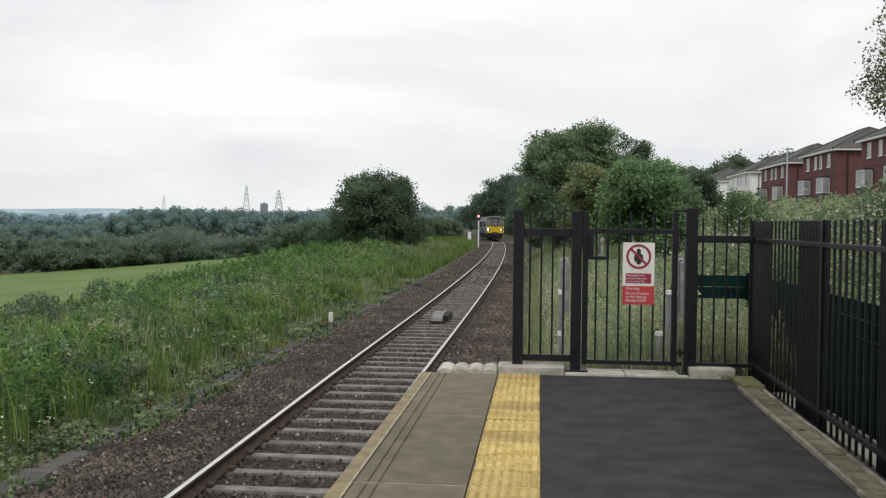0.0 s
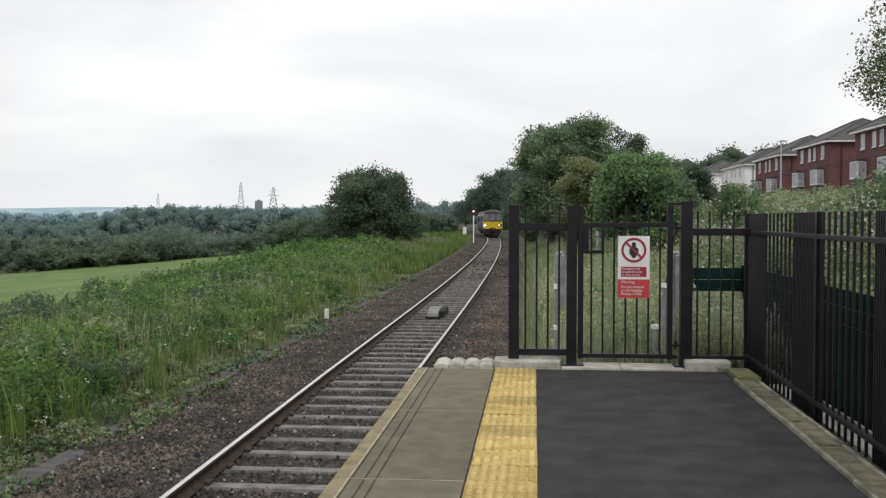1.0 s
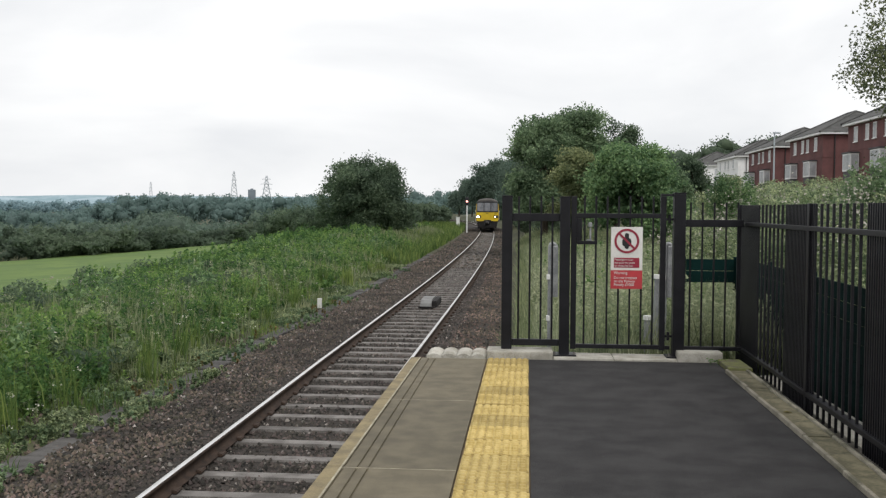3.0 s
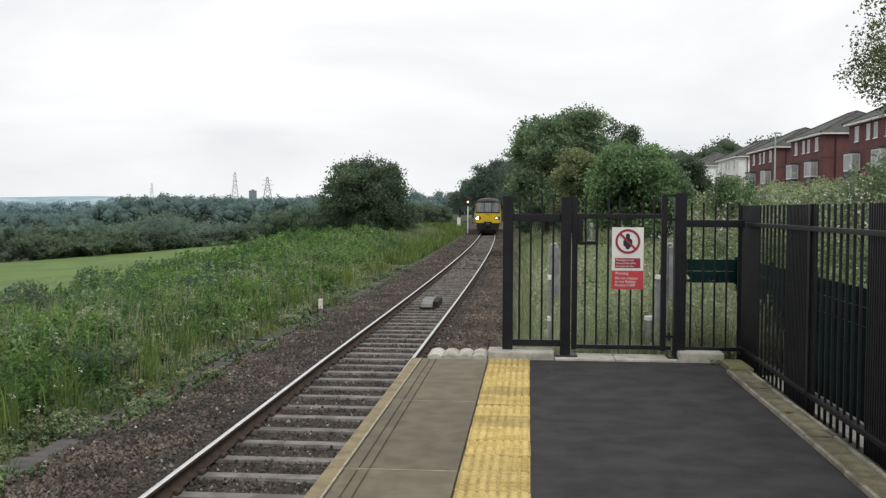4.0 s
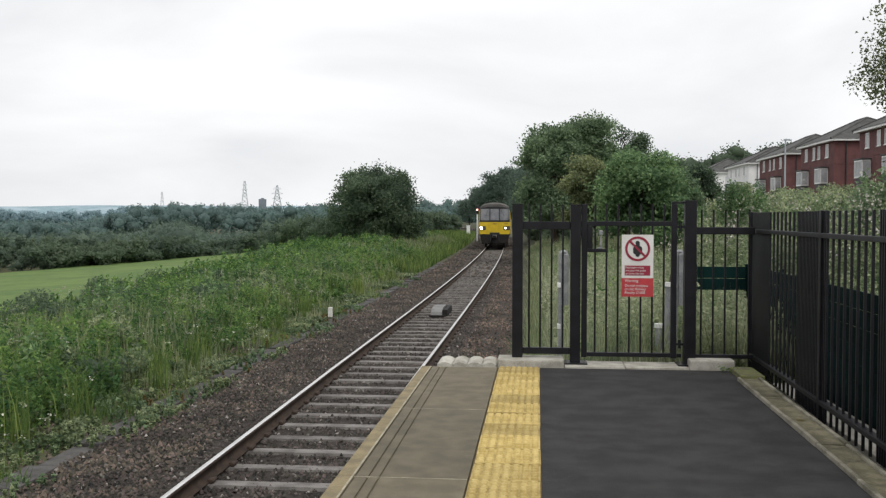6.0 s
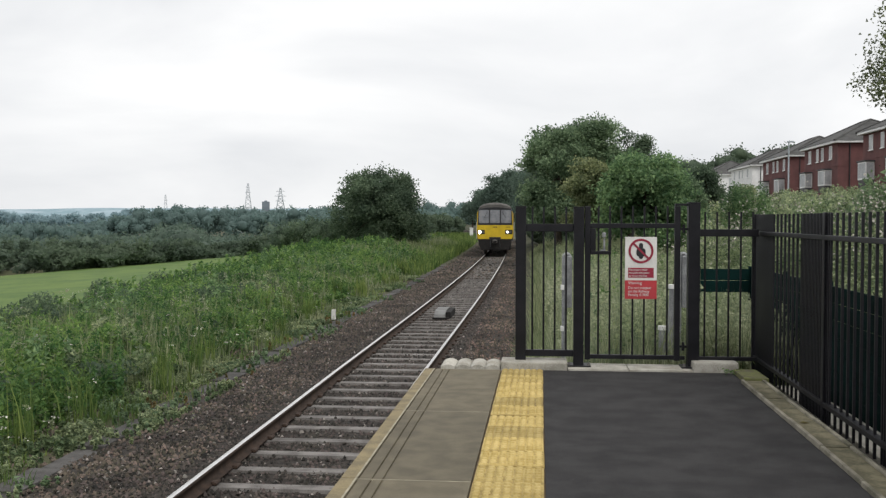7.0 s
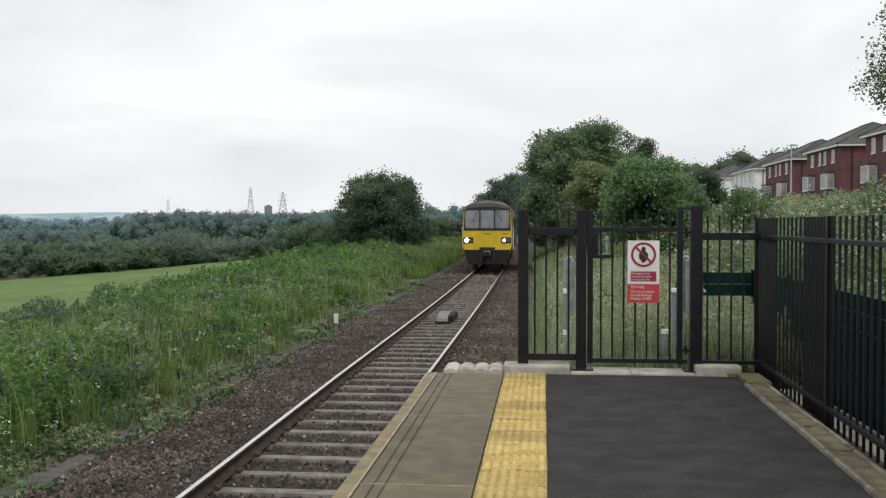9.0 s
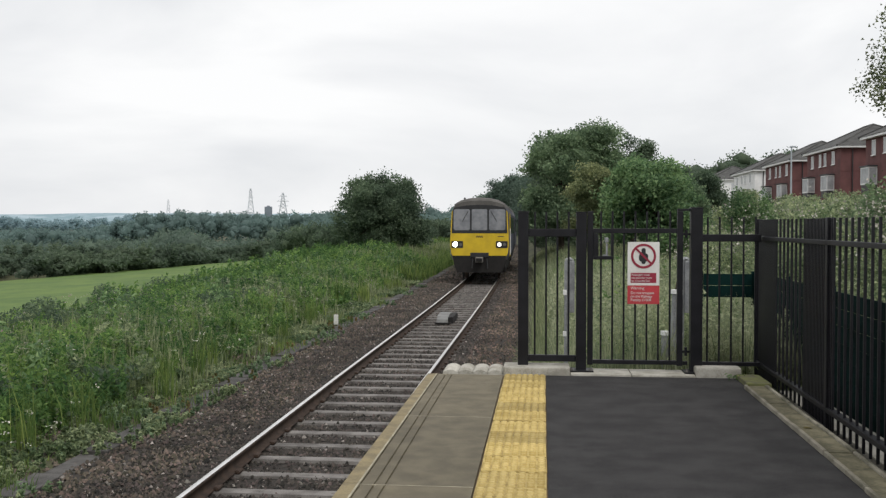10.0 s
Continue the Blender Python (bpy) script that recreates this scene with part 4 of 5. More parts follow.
# ---- cars on the lane ----
def car(length, label):
    """Local +y is forward; z is above the road."""
    t = thing("car", pose(0, 0, 0), label, "car", group="cars on the lane")
    h, w = length / 2, 0.86

    def shape(outline, half, bevel):
        bm = bmesh.new()
        a = [bm.verts.new((-half, y, z)) for y, z in outline]
        b = [bm.verts.new((half, y, z)) for y, z in outline]
        bm.faces.new(a)
        bm.faces.new(b[::-1])
        for i in range(len(a)):
            j = (i + 1) % len(a)
            bm.faces.new((a[j], a[i], b[i], b[j]))
        bmesh.ops.recalc_face_normals(bm, faces=bm.faces)
        bmesh.ops.bevel(bm, geom=list(bm.edges), offset=bevel, segments=2, profile=0.6, affect="EDGES")
        return bm

    body = [(-h, 0.35), (-h + 0.02, 0.80), (-h + 0.12, 0.95), (h - 1.15, 0.93), (h - 0.25, 0.76), (h - 0.02, 0.55), (h, 0.32), (h - 0.3, 0.2), (-h + 0.3, 0.2)]
    part("body", shape(body, w, 0.05), M_CARWHITE, t, "glossy white bodywork")
    part("windows", shape([(-h + 0.22, 0.93), (-h + 0.55, 1.36), (h - 1.95, 1.38), (h - 1.20, 0.92)], w - 0.10, 0.03), M_GLASS, t, "dark car windows")
    part("roof", shape([(-h + 0.42, 1.30), (-h + 0.60, 1.43), (h - 2.15, 1.46), (h - 1.80, 1.30)], w - 0.085, 0.035), M_CARWHITE, t, "white roof panel")
    for sx in (-1, 1):
        for y in (-h + 0.78, h - 0.82):
            wheel = part("wheel", tubed((sx * 0.70, y, 0.31), (sx * 0.87, y, 0.31), 0.31, sides=20), M_UNDER, t, "black tyre")
            part("rim", tubed((sx * 0.871, y, 0.31), (sx * 0.885, y, 0.31), 0.20, sides=16), M_STEEL, wheel)
        part("headlight", boxed(sx * 0.64 - 0.15, sx * 0.64 + 0.15, h - 0.16, h - 0.05, 0.58, 0.70, 0.02), M_STEEL, t)
        part("tail_light", boxed(sx * 0.70 - 0.1, sx * 0.70 + 0.1, -h - 0.012, -h + 0.05, 0.66, 0.84, 0.01), M_SIGNRED, t, "red tail light")
    return t


# each car: the second at which its middle passes the gap, metres a second, and which way it goes
LANE_CARS = [(car(4.3, "white hatchback driving along the sunken lane"), 5.56, 13.0, -1),
             (car(5.0, "long white estate car driving along the sunken lane"), 8.17, 10.5, -1),
             (car(4.1, "small white car driving up the sunken lane"), 9.57, 16.0, 1)]


def car_pose(t, passing, speed, way):
    s = min(56.0, max(-72.0, -1.0 + way * speed * (t - passing)))
    return pose(*lane_at(s, 1.0 * way), 0, 0, -18.42 if way > 0 else 161.58)


# ---- trees ----
def dense(x, y):
    """Where growth stands thick: on the stretch of verge and bank ahead; it is sparse to the sides."""
    return (x > -0.74 * y - 0.4) & (x < 0.44 * y + 0.4)


def tree(name, x, y, height, crown, leaf, count, mat, label, seed, lobes=26, bark=M_BARK, trunk_r=0.22, base=0.3, droop=0.0, gaps=0.75, clump=1.0, square=1.0):
    """Trunk, limbs and a crown of leaves gathered in clumps at the ends of the limbs. crown: half-widths in x, y, z."""
    rng = np.random.default_rng(seed)
    z0 = float(ground_height(x, y)) - 0.1
    t = thing(name, pose(x, y, z0), label, "tree")
    cx, cy, cz = crown
    mid = height - cz
    u = rng.normal(size=(lobes, 3))
    u /= np.linalg.norm(u, axis=1)[:, None]
    u = np.sign(u) * np.abs(u) ** square
    u[:, 2] = np.where(u[:, 2] < -0.75, -u[:, 2], u[:, 2])
    rad = np.where(rng.random(lobes) < 0.22, rng.uniform(0.2, 0.6, lobes), rng.uniform(0.72, 1.0, lobes))
    tips = u * rad[:, None] * np.array(crown) * 0.84 + np.array([0, 0, mid])
    bm = bmesh.new()
    knots = [Vector((0, 0, 0))]
    for k in range(1, 6):
        knots.append(Vector((rng.normal(0, 0.05 * k), rng.normal(0, 0.05 * k), (mid + cz * 0.3) * k / 5)))
    for k in range(5):
        tube(bm, knots[k], knots[k + 1], trunk_r * (1 - k * 0.17), trunk_r * (1 - (k + 1) * 0.17), 9, caps=False)
    part("trunk", bm, bark, t, "", True)
    bm = bmesh.new()
    for p in tips:
        f = rng.uniform(0.35, 0.95)
        i = min(4, int(f * 5))
        s = knots[i].lerp(knots[i + 1], f * 5 - i)
        e = Vector(p)
        m1 = s.lerp(e, 0.5) + Vector((rng.normal(0, 0.1), rng.normal(0, 0.1), 0.12 * cz * (1 - droop)))
        r = trunk_r * 0.32
        tube(bm, s, m1, r, r * 0.6, 6, caps=False)
        tube(bm, m1, e, r * 0.6, r * 0.12, 5, caps=False)
    part("limbs", bm, bark, t, "", True)
    # leaves gather in sprays round the twig ends of each limb
    size_l = np.array(crown).mean() * rng.uniform(0.24, 0.42, lobes) * clump
    twigs = max(40, int(count / (12 + 16 * gaps)))
    which = rng.integers(0, lobes, twigs)
    g = rng.normal(size=(twigs, 3))
    g /= np.linalg.norm(g, axis=1)[:, None]
    rr = rng.random(twigs) ** 0.33
    ends = tips[which] + g * (rr * size_l[which])[:, None] * np.array([1, 1, 0.8])
    pts = ends[rng.integers(0, twigs, count)] + rng.normal(0, leaf * 1.5, (count, 3)) * np.array([1, 1, 0.7])
    pts[:, 2] -= droop * rng.random(count) * 0.6
    pts = pts[pts[:, 2] > base + rng.normal(0, 0.3, count)]
    v, f = leaf_tris(pts, leaf * rng.uniform(0.6, 1.35, len(pts)), 0.1, 0.8, rng)
    from_arrays("crown", v, f, mat, t)
    return t


tree("oak_tree", -12.6, 75, 6.75, (4.2, 4.1, 3.6), 0.16, 62000, M_OAK, "broad dark green oak standing among lineside weeds", 11, 60, gaps=0.9, clump=0.74, square=0.87)
tree("roadside_tree", 1.05, 56, 8.1, (2.0, 2.8, 3.9), 0.145, 52000, M_ASH, "tall dark green broadleaf tree behind the gate", 12, 60, gaps=0.9, clump=0.75, square=0.7)
tree("roadside_tree", 3.0, 57, 8.45, (1.9, 2.6, 3.9), 0.145, 38000, M_ASH, "tall dark broadleaf tree with a rounded top", 23, 46, gaps=0.9, clump=0.75, square=0.85)
tree("roadside_tree", 5.35, 58, 8.1, (1.75, 2.4, 3.6), 0.125, 24000, M_OAK, "dark broadleaf tree with a ragged open top", 13, 40, gaps=0.95, clump=0.55, square=0.9)
tree("young_tree", 2.35, 44, 5.2, (1.15, 1.4, 2.4), 0.11, 24000, M_OLIVE, "olive-green young tree before the taller trees", 14, 30, gaps=0.9, clump=0.8)
tree("sycamore_tree", 4.4, 41, 4.95, (2.0, 2.1, 2.3), 0.135, 46000, M_SYC, "rounded fresh green sycamore behind the fence", 15, 52, gaps=0.95, clump=0.75, square=0.9)
tree("sycamore_tree", 6.6, 47, 4.2, (1.35, 1.7, 2.0), 0.13, 20000, M_ASH, "smaller green tree beside the sycamore", 16, 30, gaps=0.9, clump=0.8)
tree("lineside_tree", 0.9, 88, 7.9, (2.4, 4.0, 3.8), 0.21, 17000, M_HEDGE, "dark tree beside the railway curve", 17, 26)
# trees far up the curve take the haze-tinted leaf colour
tree("lineside_tree", -1.2, 120, 8.2, (2.6, 4.0, 3.8), 0.25, 15000, M_HAZEWOOD1, "tall dark tree beside the railway curve", 19, 26)
tree("lineside_tree", -6.3, 215, 13.6, (3.6, 4.0, 5.5), 0.40, 13000, M_HAZEWOOD1, "tall dark tree beside the railway curve", 18, 30)
tree("lineside_tree", -2.4, 200, 13.5, (3.4, 4.0, 5.5), 0.40, 13000, M_HAZEWOOD1, "tall dark tree beside the railway curve", 24, 30)
tree("lineside_tree", -10.2, 212, 12.2, (2.8, 3.5, 5.2), 0.40, 11000, M_HAZEWOOD1, "tall dark tree beyond the railway curve", 27, 28)
tree("lineside_tree", -13.6, 238, 9.6, (3.4, 3.5, 4.2), 0.42, 9000, M_HAZEWOOD1, "rounded dark tree beyond the railway curve", 28, 24)
tree("lineside_tree", -17.5, 248, 7.0, (3.0, 3.2, 3.0), 0.42, 6000, M_HAZEWOOD1, "low dark tree beyond the railway curve", 29, 20)
tree("birch_tree", 8.85, 19.5, 10.15, (2.4, 2.6, 5.2), 0.064, 78000, M_BIRCH, "birch with drooping sprays of small leaves", 20, 95, M_BIRCHBARK, 0.13, 3.25, 0.6, 0.55, clump=0.66)


tree("garden_tree", 11.4, 70, 5.4, (1.6, 1.6, 2.3), 0.13, 18000, M_OAK, "small dark garden tree before the white houses", 25, 24)
tree("garden_tree", 14.6, 72, 3.6, (1.5, 1.5, 2.0), 0.12, 18000, M_BRAMBLE, "small pale green garden tree before the houses", 26, 22)


_b = bmesh.new()
bmesh.ops.create_icosphere(_b, subdivisions=1, radius=1.0)
BALL_V = np.array([v.co[:] for v in _b.verts])
BALL_F = np.array([[v.index for v in f.verts] for f in _b.faces])
_b.free()


def masses(centres, radii, rng):
    """Uneven solid lumps of foliage at the given places: half-widths for each."""
    n, k = len(centres), len(BALL_V)
    v = BALL_V[None] * radii[:, None, :] * rng.uniform(0.78, 1.12, (n, k, 1)) + centres[:, None, :]
    f = BALL_F[None] + k * np.arange(n)[:, None, None]
    return v.reshape(-1, 3), f.reshape(-1, 3)


def leafy_mass(name, mat, centres, radii, pts, leaf, rng, slim=0.75):
    mv, mf = masses(centres, radii, rng)
    v, f = leaf_tris(pts, leaf * rng.uniform(0.6, 1.4, len(pts)), 0.1, slim, rng)
    return from_arrays(name, np.concatenate([mv, v]), np.concatenate([mf, f + len(mv)]), mat)


def shrub_bank(name, mat, spots, leaf, per, label, seed, category="shrubs", kind="stuff", core=True):
    """Low bushes: (x, y, radius, height) each, joined into one sheet of leaves."""
    rng = np.random.default_rng(seed)
    allp, cc, rr_ = [], [], []
    for x, y, r, hh in spots:
        n = int(per * r * hh * (1.0 if dense(x - r * (x > 0), y) else 0.2))
        k = max(5, int(4 * r))
        c = np.stack([rng.normal(0, r * 0.5, k), rng.normal(0, r * 0.5, k), hh * rng.uniform(0.2, 0.85, k)], -1)
        w = rng.integers(0, k, n)
        g = rng.normal(size=(n, 3))
        g /= np.linalg.norm(g, axis=1)[:, None]
        p = c[w] + g * (rng.random(n) ** 0.3)[:, None] * np.array([r * 0.42, r * 0.42, hh * 0.28])
        p[:, 2] = np.abs(p[:, 2])
        o = np.array([x, y, float(ground_height(x, y))])
        allp.append(p + o)
        cc.append(c + o)
        rr_.append(np.tile([r * 0.26, r * 0.26, hh * 0.17], (k, 1)))
    p = np.concatenate(allp)
    if core:
        return tagged(leafy_mass(name, mat, np.concatenate(cc), np.concatenate(rr_), p, leaf, rng, 0.6), label, category, kind=kind)
    v, f = leaf_tris(p, leaf * rng.uniform(0.6, 1.4, len(p)), 0.1, 0.7, rng)
    return tagged(from_arrays(name, v, f, mat), label, category, kind=kind)


r5 = np.random.default_rng(5)
# brambles behind the platform fence
spots = [(r5.uniform(5.2, 24), r5.uniform(20, 62), r5.uniform(1.0, 1.9), r5.uniform(1.1, 1.9)) for _ in range(130)]
spots = [(x, y, r, h_) for x, y, r, h_ in spots if x / y > 0.16]
bramble_spots = list(spots)
shrub_bank("bramble_bank", M_BRAMBLE, spots, 0.09, 760, "pale green bramble and shrub bank below the houses", 31, core=False)
spots = []
for k in range(70):
    y = r5.uniform(48, 74)
    spots.append((y * math.tan(radians(r5.uniform(9.3, 20.5))), y, r5.uniform(1.2, 2.0), r5.uniform(1.7, 2.6)))
shrub_bank("garden_shrubs", M_BRAMBLE, spots, 0.14, 430, "pale green shrubs before the houses", 32, core=False)
spots = [(r5.uniform(4.8, 8.5), r5.uniform(8, 24), r5.uniform(0.9, 1.5), r5.uniform(1.6, 2.4)) for _ in range(60)]
spots = [p for p in spots if p[0] > 4.6 + 0.435 * (13.7 - p[1])]
shrub_spots = list(spots)
shrub_bank("fence_shrubs", M_BRAMBLE, spots, 0.06, 1350, "pale green flowering shrubs just beyond the fence", 54, core=False)
spots = [(5.9, 17.8, 0.45, 2.2), (6.15, 18.2, 0.55, 2.9), (6.4, 17.7, 0.6, 3.05), (6.8, 18.2, 0.8, 3.3), (7.2, 18.8, 1.0, 3.5)]
shrub_bank("tall_shrub", M_ASH, spots, 0.075, 1400, "tall leafy green shrub beyond the fence", 33, core=False)
spots = [(8.75, 45, 0.6, 3.3), (8.95, 45.4, 0.45, 2.9), (10.1, 45, 0.55, 3.1), (10.35, 45.5, 0.6, 2.5), (7.6, 44, 0.5, 2.1), (11.7, 46, 0.55, 2.6), (13.4, 47, 0.6, 2.3)]
shrub_bank("saplings", M_SYC, spots, 0.085, 1300, "upright fresh green saplings on the bramble bank", 34, core=False)
spots = [(-24.0, 88, 2.0, 2.6), (-22.3, 88, 2.3, 3.3), (-20.6, 87, 2.3, 3.5), (-18.8, 86, 2.2, 3.4), (-17.2, 85, 2.0, 3.0)]
shrub_bank("hedge_thicket", M_OAK, spots, 0.17, 420, "dark bushy thicket beside the oak", 36)
# blossom on the brambles
rb = np.random.default_rng(72)
bp = []
for x, y, r, hh in bramble_spots + shrub_spots:
    n = int(26 * r)
    bp.append(np.stack([x + rb.normal(0, r * 0.5, n), y + rb.normal(0, r * 0.5, n), ground_height(x, y) + hh * rb.uniform(0.65, 1.08, n)], -1))
bp = np.repeat(np.concatenate(bp), 4, 0)
bp = bp + rb.normal(0, 0.07, bp.shape)
bv, bf = leaf_quads(bp, (0.018 + 0.0014 * bp[:, 1]) * rb.uniform(0.6, 1.3, len(bp)), 0.2, 0.9, rb)
tagged(from_arrays("bramble_blossom", bv, bf, M_BLOOM), "pale blossom sprays on the bramble bank", "flowers", kind="stuff")
# thickets along both sides of the curve
spots = [(track_x(y) + r5.uniform(4.2, 6.0), y, r5.uniform(1.0, 1.6), r5.uniform(1.8, 3.4)) for y in np.arange(60, 200, 2.6)]
shrub_bank("lineside_thicket", M_HEDGE, spots, 0.28, 260, "dark thicket beside the track curve", 34)
spots = [(track_x(y) - r5.uniform(7.0, 14.0), y, r5.uniform(1.3, 2.4), r5.uniform(1.6, 3.4)) for y in np.arange(84, 230, 2.2)]
shrub_bank("far_thicket", M_HEDGE, spots, 0.35, 180, "green thicket beyond the oak along the line", 35)


def wood(name, mat, d, tops, spread, height, leaf, per, label, seed, step):
    """A belt of trees at a distance: tops give its skyline as bearings left of the line and slopes, in degrees."""
    rng = np.random.default_rng(seed)
    allp, cc, rr_ = [], [], []
    for b in np.arange(tops[0][0], tops[-1][0], step):
        b_ = b + rng.normal(0, step * 0.6)
        dist = d + rng.uniform(0, spread)
        rise = np.interp(b_, [q_[0] for q_ in tops], [q_[1] for q_ in tops]) + 0.07 * math.sin(b_ * 4.1 + seed) + 0.05 * math.sin(b_ * 9.7)
        top = EYE[2] + dist * math.tan(radians(rise)) - height * 0.16 * rng.random() ** 2
        x, y = -dist * math.sin(radians(b_)), dist * math.cos(radians(b_))
        r = height * rng.uniform(0.40, 0.62)
        if y < 300 and abs(x - track_x(y)) < r + 5.0:
            continue    # the line runs clear
        k = 9
        c = rng.normal(0, 0.5, (k, 3)) * np.array([r, r, height * 0.3])
        c[:, 2] = np.clip(c[:, 2], -height * 0.5, height * 0.24)
        sz = np.array([r * 0.5, r * 0.56, height * 0.25]) * rng.uniform(0.7, 1.2, (k, 1))
        w = rng.integers(0, k, per)
        g = rng.normal(size=(per, 3))
        g /= np.linalg.norm(g, axis=1)[:, None]
        o = np.array([x, y, top - height * 0.5])
        allp.append(c[w] + g * sz[w] * rng.uniform(0.70, 1.06, (per, 1)) + o)
        cc.append(c + o)
        rr_.append(sz * 0.72)
    p = np.concatenate(allp)
    return tagged(leafy_mass(name, mat, np.concatenate(cc), np.concatenate(rr_), p, leaf, rng), label, "woodland", kind="stuff")


# hedge along the far side of the field
spots = []
for s in np.arange(0, 1, 0.011):
    for k in range(2):
        x, y = -50 + 38 * s + r5.normal(0, 0.7), 31 + 112 * s + r5.uniform(0, 5)
        if 28.3 < math.degrees(math.atan2(-x, y)) < 34:
            continue    # a gap at the field corner
        spots.append((x - 0.00023 * max(0, y - 18) ** 2, y, r5.uniform(1.4, 2.4), r5.uniform(1.2, 2.5)))
for k in range(26):
    x, y, z = lane_at(-16 + 1.25 * k, -r5.uniform(4.6, 6.5))
    spots.append((x, y, r5.uniform(1.2, 1.9), r5.uniform(1.4, 2.6)))
shrub_bank("field_hedge", M_HEDGE, spots, 0.29, 250, "overgrown dark hedge along the far side of the field", 36, "hedge")
# these belts get their haze from the leaf colour alone
wood("valley_wood", M_HAZEWOOD1, 130, [(2, 0.15), (12.5, 0.3), (14.9, 0.22), (15.6, -0.3), (17.5, -0.72), (19, -0.8), (20.6, -0.35), (21.5, 0.18), (22.4, -0.4), (24, -0.55), (26, -0.48), (28.5, -0.72), (31, -0.55), (36, -0.8)], 95, 8, 0.42, 1150, "dense green trees beyond the field, slight haze put into their colour", 37, 0.34)
wood("valley_wood", M_HAZEWOOD2, 380, [(-4, 1.0), (5, 1.1), (8, 1.25), (10, 1.1), (12.5, 0.88), (16, 0.88), (18.8, 0.82), (20, 0.88), (21.3, 0.92), (23.3, 0.74), (24.5, 0.45), (25.5, 0.15), (26.5, -0.05), (30, -0.1), (36, -0.1)], 180, 13, 0.92, 740, "wooded slope in the distance, haze put into its leaf colour", 38, 0.27)
wood("valley_wood", M_HAZEWOOD3, 1100, [(16, 0.5), (24, 0.55), (26, 0.36), (28.5, 0.38), (31, 0.45), (36, 0.45)], 350, 17, 1.9, 420, "blue-green woods far down the valley, mist put into their colour", 53, 0.2)
# trees on the rise behind the houses
wood("hilltop_trees", M_HEDGE, 215, [(-22, 5.1), (-16, 4.45), (-14, 4.6), (-12.3, 4.2), (-11.2, 4.45), (-10.0, 4.3), (-8.6, 3.5), (-6, 3.0), (-2, 2.0)], 25, 11, 0.55, 600, "dark trees on the rise behind the houses", 43, 0.45)

# distant hills, the blue mist over them painted as surface colour
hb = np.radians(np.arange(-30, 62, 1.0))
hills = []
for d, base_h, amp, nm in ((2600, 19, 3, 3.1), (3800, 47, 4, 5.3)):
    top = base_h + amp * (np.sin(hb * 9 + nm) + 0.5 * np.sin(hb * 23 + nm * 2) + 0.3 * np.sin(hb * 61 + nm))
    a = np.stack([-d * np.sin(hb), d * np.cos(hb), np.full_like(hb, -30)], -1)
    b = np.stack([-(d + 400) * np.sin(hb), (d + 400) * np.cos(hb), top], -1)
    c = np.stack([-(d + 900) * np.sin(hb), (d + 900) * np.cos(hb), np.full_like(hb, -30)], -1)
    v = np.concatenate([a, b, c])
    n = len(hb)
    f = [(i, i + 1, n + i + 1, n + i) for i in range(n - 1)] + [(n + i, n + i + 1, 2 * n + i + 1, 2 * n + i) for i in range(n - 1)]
    tagged(from_arrays("backdrop", v, f, M_HAZERIDGE), "hills on the horizon, blue mist put into their colour", "hills", kind="structure")


# ---- pylons, tower, signal ----
def pylon(bearing, d, top, width, reach, label):
    x, y = d * math.sin(radians(bearing)), d * math.cos(radians(bearing))
    z0 = float(ground_height(x, y)) - 1
    t = thing("pylon", pose(x, y, z0, 0, 0, 20), label, "pylon", group="power line pylons")
    hh = top - z0
    W_ = lambda z: width * (1 - z / hh) ** 1.15 * 0.5 + 0.55
    levels = [0, 0.16, 0.31, 0.44, 0.55, 0.64, 0.72, 0.79, 0.86, 0.93, 1.0]
    for sx in (-1, 1):
        for sy in (-1, 1):
            bm = bmesh.new()
            for a, b in zip(levels, levels[1:]):
                tube(bm, (sx * W_(a * hh), sy * W_(a * hh), a * hh), (sx * W_(b * hh), sy * W_(b * hh), b * hh), 0.24, sides=4, caps=False)
            part("leg", bm, M_PYLON, t)
    bm = bmesh.new()
    for a, b in zip(levels, levels[1:]):
        wa, wb = W_(a * hh), W_(b * hh)
        for s in (-1, 1):
            for c in (-1, 1):
                tube(bm, (-c * wa, s * wa, a * hh), (c * wb, s * wb, b * hh), 0.13, sides=3, caps=False)
                tube(bm, (s * wa, -c * wa, a * hh), (s * wb, c * wb, b * hh), 0.13, sides=3, caps=False)
    part("lattice", bm, M_PYLON, t)
    for f, ln in ((0.72, 0.85 * reach), (0.82, reach), (0.92, 0.7 * reach)):
        bm = bmesh.new()
        for s in (-1, 1):
            tube(bm, (0, 0, f * hh), (s * ln, 0, f * hh), 0.18, 0.1, sides=4)
            tube(bm, (0, 0, f * hh + 2.2), (s * ln, 0, f * hh), 0.12, 0.08, sides=4)
        part("cross_arm", bm, M_PYLON, t)


pylon(-17.31, 900, 35.0, 11, 2.6, "grey steel lattice pylon rising from distant woods")
pylon(-15.44, 850, 29.5, 15, 5.2, "broad grey steel lattice pylon rising from distant woods")
pylon(-21.96, 1400, 37.0, 10, 2.6, "grey steel lattice pylon far off over the valley")
tx_, ty_ = 1400 * math.sin(radians(-16.29)), 1400 * math.cos(radians(-16.29))
tw = thing("tower_block", pose(tx_, ty_, -12, 0, 0, 10), "grey concrete tower rising over distant trees", "tower")
part("shaft", boxed(-3.6, 3.6, -3.6, 3.6, 0, 25, 0.3), M_TOWER, tw)
part("head", boxed(-5, 5, -5, 5, 25, 39.5, 0.5), M_TOWER, tw)
part("roof_plant", boxed(-2, 2, -2, 2, 39.5, 41, 0.2), M_TOWER, tw)

